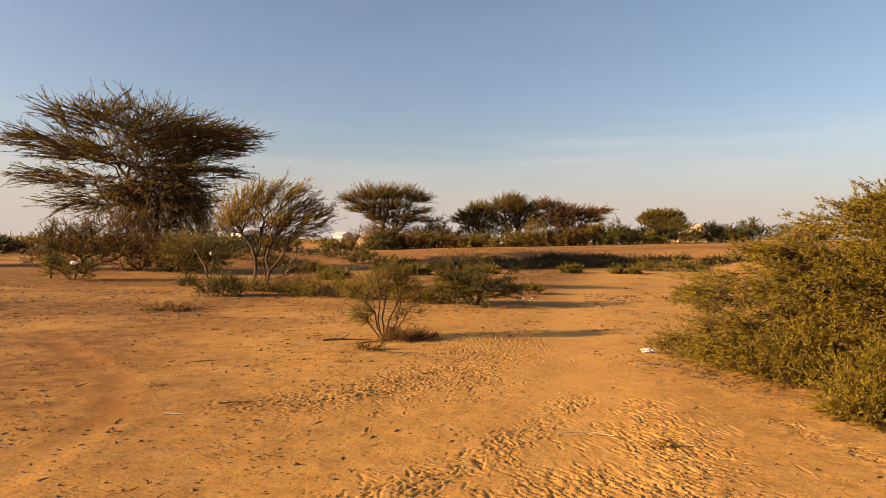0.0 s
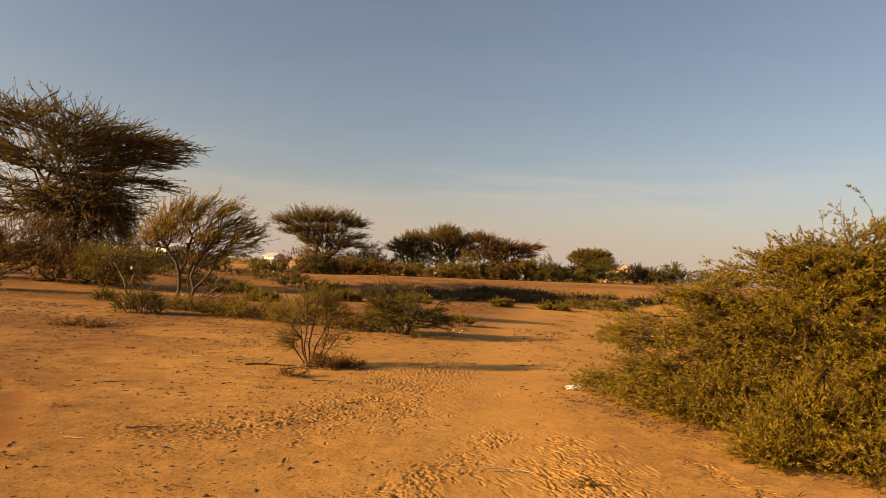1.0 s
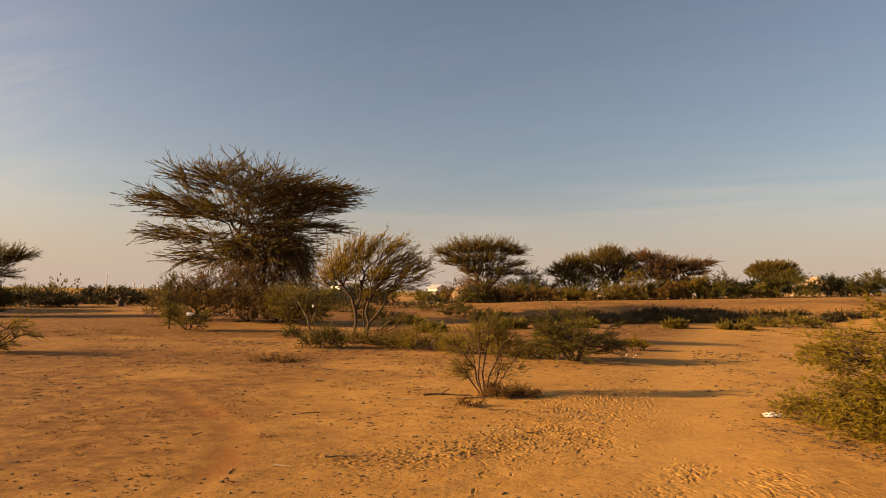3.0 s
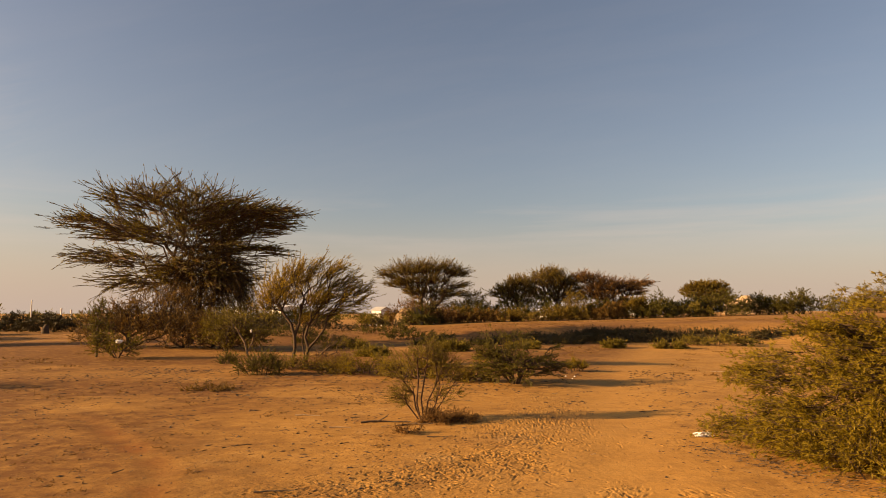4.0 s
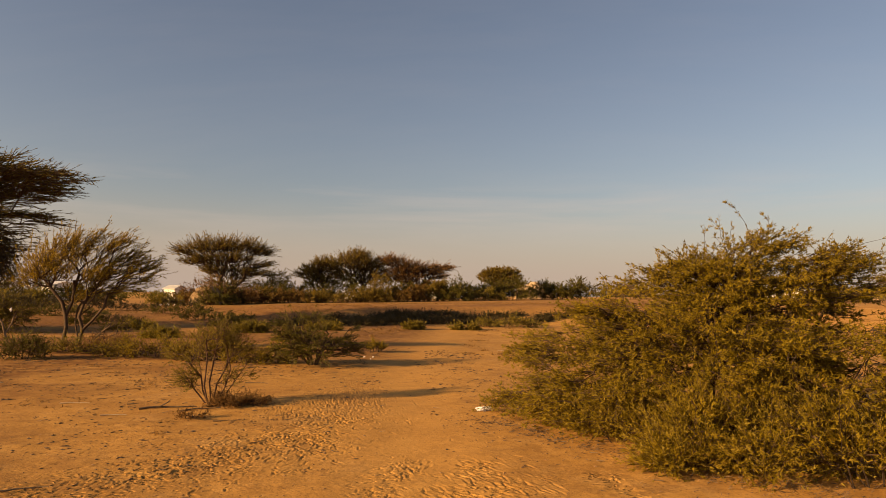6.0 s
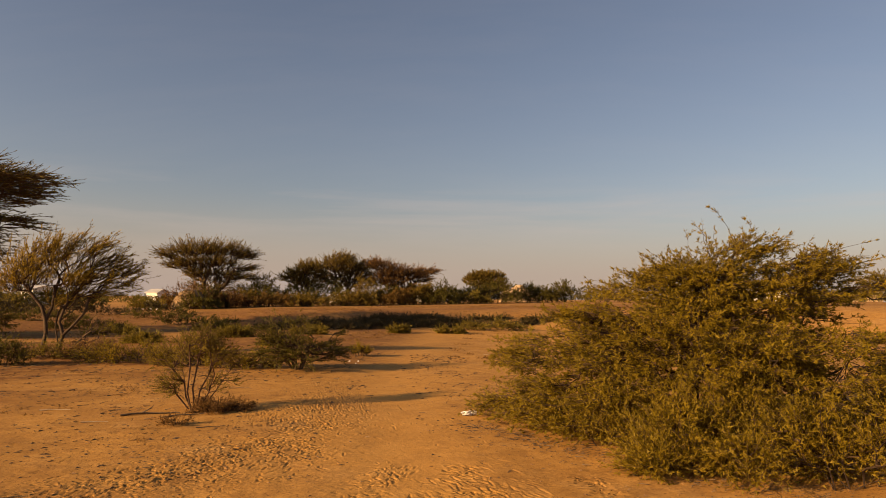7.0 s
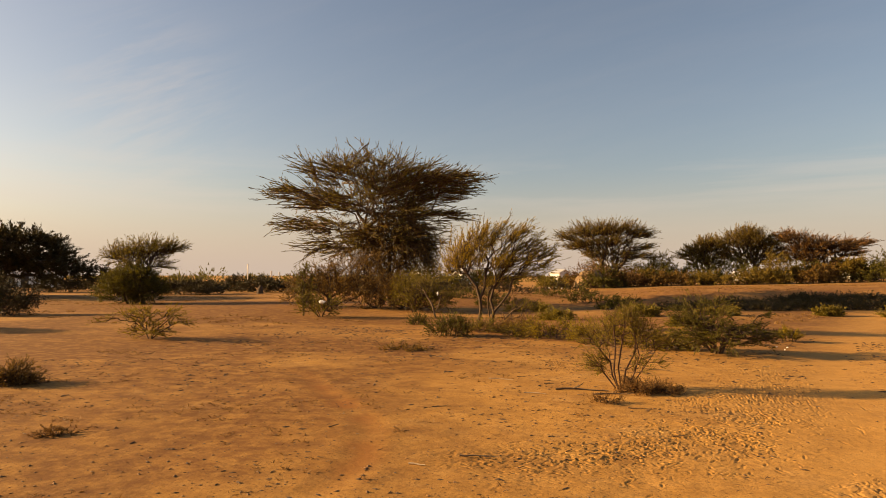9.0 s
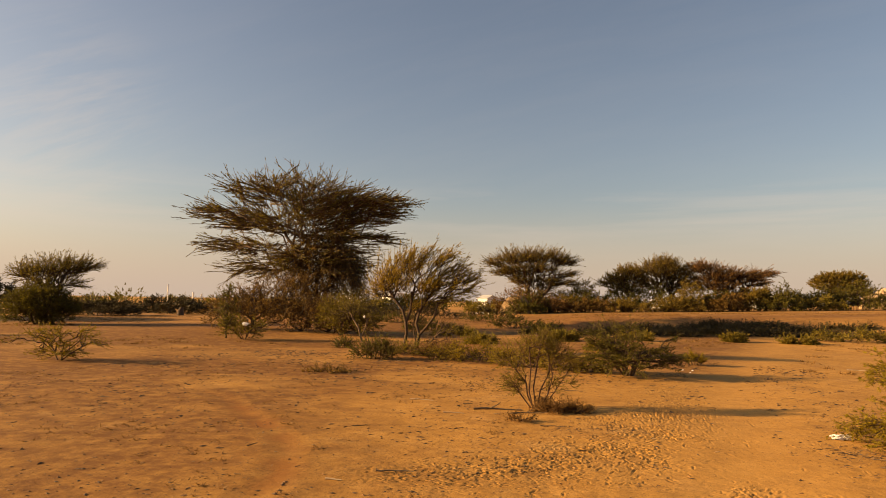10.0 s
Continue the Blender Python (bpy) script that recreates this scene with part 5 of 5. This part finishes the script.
branch("stick", 1.17, 5.05, 0.42, 0.008, -8, M_PALESTICK, "bleached curved stick on the sand", 201, 0, 0.14)
branch("stick", -1.93, 5.96, 0.36, 0.010, 12, M_STICK, "dark crooked stick on the sand", 202, 0, 0.08)
branch("stick", -2.38, 5.55, 0.16, 0.010, -4, M_PALESTICK, "short bleached stick on the sand", 203, 0, 0.03)
branch("dead_branch", -1.45, 9.75, 0.75, 0.018, 10, M_STICK, "dead forked branch lying beside the shrub", 204, 3, 0.06)
branch("dead_branch", -1.0, 9.55, 0.55, 0.014, 18, M_STICK, "dead thin branch lying beside the shrub", 205, 2, 0.08)
branch("stick", -2.05, 9.3, 0.32, 0.010, 2, M_PALESTICK, "short bleached stick on the sand", 206, 0, 0.05)
branch("stick", -2.8, 10.35, 0.42, 0.010, -6, M_PALESTICK, "bleached stick lying on the sand", 207, 0, 0.06)
bush((-6.44, 5.38, floor_z(-6.44, 5.38) - 0.05), 0.5, 0.1, "flat dark dry clump on crusted sand", 208, mat=M_LEAF_DRY, n=70, leaf=(0.03, 0.011), twig_len=0.08, twig_r=0.003, name="dry_tuft", cat="tuft")
branch("stick", -0.6, 8.7, 0.3, 0.009, 5, M_STICK, "dark stick lying on trampled sand", 209, 1, 0.05)
branch("dead_branch", 11.6, 36.2, 1.1, 0.03, 25, M_STICK, "forked dead branch on the sand", 210, 4, 0.2)
branch("stick", 6.7, 18.9, 0.45, 0.014, -18, M_PALESTICK, "bleached stick beside the track", 211, 0, 0.05)
branch("stick", -3.0, 8.0, 0.25, 0.008, 30, M_STICK, "dark stick lying on the sand", 212, 1, 0.05)
branch("stick", -0.4, 12.3, 0.35, 0.01, -12, M_STICK, "dark stick lying on the sand", 213, 1, 0.05)
bush((2.66, 18.5, floor_z(2.66, 18.5)), 0.55, 0.36, "small dry green weed on the sand", 221, mat=M_LEAF_BUSH, n=70, leaf=(0.05, 0.018), twig_len=0.16, name="weed", cat="weed", lean=(0, 0, 0.6))
bush((1.72, 4.78, floor_z(1.72, 4.78)), 0.16, 0.05, "tiny green weed in the trampled sand", 222, mat=M_LEAF_GREEN, n=24, leaf=(0.02, 0.008), twig_len=0.05, twig_r=0.0015, name="weed", cat="weed")
bush((-1.05, 9.0, 0.0), 0.42, 0.08, "low dry weed flat on the sand", 223, mat=M_LEAF_DRY, n=50, leaf=(0.03, 0.010), twig_len=0.1, twig_r=0.002, name="weed", cat="weed")
bush((-5.9, 13.7, floor_z(-5.9, 13.7) - 0.02), 1.3, 0.09, "flat patch of dry dark weeds", 224, mat=M_LEAF_TANGLE, n=110, leaf=(0.05, 0.018), twig_len=0.16, twig_r=0.003, name="weed", cat="weed")
stump = thing("stump", at_ground(-35.6, 51.1), "dark broken tree stump on the plain", "stump")
v, f = tubes(np.array([[0, 0, -0.1], [0, 0, 0.35]]), np.array([[0.02, 0, 0.36], [0.1, 0.05, 0.75]]), np.array([0.34, 0.28]), np.array([0.27, 0.16]), 9)
part_of("wood", mesh_of("wood", v, f, M_BARK, True), stump)

# clods and pebbles, too many to count
rng = np.random.default_rng(300)


def near_places(n, x0, x1, y0, y1):
    return rng.uniform(x0, x1, n), rng.uniform(y0, y1, n)


def height_at(x, y):
    i = np.clip(np.searchsorted(gx, x), 1, len(gx) - 1)
    j = np.clip(np.searchsorted(gy, y), 1, len(gy) - 1)
    return Z[i, j]


octa = np.array([[1, 0, 0], [0, 1, 0], [-1, 0, 0], [0, -1, 0], [0, 0, 0.8], [0, 0, -0.6]], float)
tri = np.array([[0, 1, 4], [1, 2, 4], [2, 3, 4], [3, 0, 4], [1, 0, 5], [2, 1, 5], [3, 2, 5], [0, 3, 5]])
x, y = near_places(3600, -9, 6, 3.2, 15)
keep = line_distance(x, y, ROAD) > rng.uniform(0.1, 0.8, len(x))
x, y = x[keep], y[keep]
size = np.minimum(0.004 + rng.exponential(0.0045, len(x)), 0.017)
a = rng.uniform(0, 6.28, len(x))
c, s = np.cos(a)[:, None], np.sin(a)[:, None]
shape = octa[None] * (1 + 0.35 * rng.normal(size=(len(x), 6, 1))) * size[:, None, None] * np.array([1.5, 0.9, 0.55])
rot = np.stack([shape[..., 0] * c - shape[..., 1] * s, shape[..., 0] * s + shape[..., 1] * c, shape[..., 2]], -1)
verts = rot + np.stack([x, y, height_at(x, y) + size * 0.2], -1)[:, None]
faces = (np.arange(len(x)) * 6)[:, None, None] + tri[None]
tagged(new("clods", mesh_of("clods", verts.reshape(-1, 3), faces.reshape(-1, 3), M_STONE)), "small clods and pebbles strewn over the sand", "pebbles", kind="stuff")


def along_bush(n):
    """Places in the strip of litter at the edge of the roadside bush."""
    t = rng.uniform(0, 3, n)
    i = t.astype(int)
    edge = np.array([(2.85, 8.35), (3.4, 6.75), (4.1, 5.35), (4.9, 4.3)])
    p = edge[i] + (edge[i + 1] - edge[i]) * (t - i)[:, None] + rng.normal(size=(n, 2)) * 0.22
    return p[:, 0], p[:, 1]


# dark droppings and dead leaves
x, y = near_places(19000, -12, 5.5, 3.1, 20)
keep = (value_noise(x + 11, y + 5, 0.9, 27) + 0.6 * value_noise(x, y, 0.3, 28) > rng.uniform(-0.3, 0.7, len(x))) & (line_distance(x, y, ROAD) > rng.uniform(0.0, 0.9, len(x)))
ex, ey = along_bush(650)
x, y = np.concatenate([x[keep], ex]), np.concatenate([y[keep], ey])
size = np.minimum(0.005 + rng.exponential(0.0045, len(x)), 0.02) * (0.7 + y / 18)
a = rng.normal(0.2, 0.7, len(x))
c, s = np.cos(a)[:, None], np.sin(a)[:, None]
shape = octa[None] * (1 + 0.3 * rng.normal(size=(len(x), 6, 1))) * size[:, None, None] * np.array([1.9, 0.8, 0.55])
rot = np.stack([shape[..., 0] * c - shape[..., 1] * s, shape[..., 0] * s + shape[..., 1] * c, shape[..., 2]], -1)
verts = rot + np.stack([x, y, height_at(x, y) + size * 0.15], -1)[:, None]
faces = (np.arange(len(x)) * 6)[:, None, None] + tri[None]
tagged(new("droppings", mesh_of("droppings", verts.reshape(-1, 3), faces.reshape(-1, 3), M_BARK_BROWN)), "dark dry droppings and dead leaves on the sand", "droppings", kind="stuff")
# bits of twig and dry leaf
x, y = near_places(2600, -11, 5, 3.2, 19)
keep = (line_distance(x, y, ROAD) > rng.uniform(0.2, 1.2, len(x))) & (value_noise(x + 30, y, 1.4, 21) > -0.25)
ex, ey = along_bush(420)
x, y = np.concatenate([x[keep], ex]), np.concatenate([y[keep], ey])
l = np.minimum(0.015 + rng.exponential(0.025, len(x)), 0.14) * (0.45 + y / 16)
a = rng.normal(0.1, 0.7, len(x))
h = height_at(x, y)
p0 = np.stack([x - np.cos(a) * l / 2, y - np.sin(a) * l / 2, h + 0.006], -1)
p1 = np.stack([x + np.cos(a) * l / 2, y + np.sin(a) * l / 2, h + rng.uniform(0.004, 0.03, len(x))], -1)
rad = 0.002 + l * 0.035
v, f = tubes(p0, p1, rad, rad * 0.6, 4)
tagged(new("twig_litter", mesh_of("twig_litter", v, f, M_STICK)), "broken twigs and leaf litter on the sand", "litter", kind="stuff")
# dry weeds on the crusted ground
x, y = near_places(1500, -13, -1.2, 3.0, 16)
keep = (value_noise(x, y + 70, 1.1, 22) > 0.12) & (line_distance(x, y, RUT) > 0.25)
x, y = x[keep], y[keep]
k = 9
at = np.repeat(np.stack([x, y, height_at(x, y)], -1), k, 0) + rng.normal(size=(len(x) * k, 3)) * np.array([0.05, 0.05, 0])
v, f = leaves(rng, at, rng.normal(size=at.shape) * np.array([1, 1, 0.2]) + np.array([0, 0, 0.35]), 0.05, 0.012)
tagged(new("dry_weeds", mesh_of("dry_weeds", v, f, M_LEAF_DRY)), "flat dry weeds on crusted sand", "weeds", kind="stuff")
x, y = near_places(3600, -45, 30, 17, 66)
d = np.hypot(x, y)
keep = (value_noise(x, y + 40, 5.0, 23) + 0.5 * value_noise(x, y, 1.6, 24) > 0.05) & (line_distance(x, y, ROAD) > 1.6)
x, y, d = x[keep], y[keep], d[keep]
k = 16
grow = np.repeat(rng.uniform(0.5, 1.3, len(x)) * (0.6 + d / 60), k)[:, None]
at = np.repeat(np.stack([x, y, rise(x, y)], -1), k, 0) + rng.normal(size=(len(x) * k, 3)) * np.array([0.16, 0.16, 0]) * grow
v, f = leaves(rng, at, rng.normal(size=at.shape) * np.array([1, 1, 0.3]) + np.array([0, 0, 0.6]), 0.11, 0.032)
tagged(new("dry_weeds", mesh_of("dry_weeds", v, f, M_LEAF_DRY)), "dry brown weeds scattered over the plain", "weeds", kind="stuff")
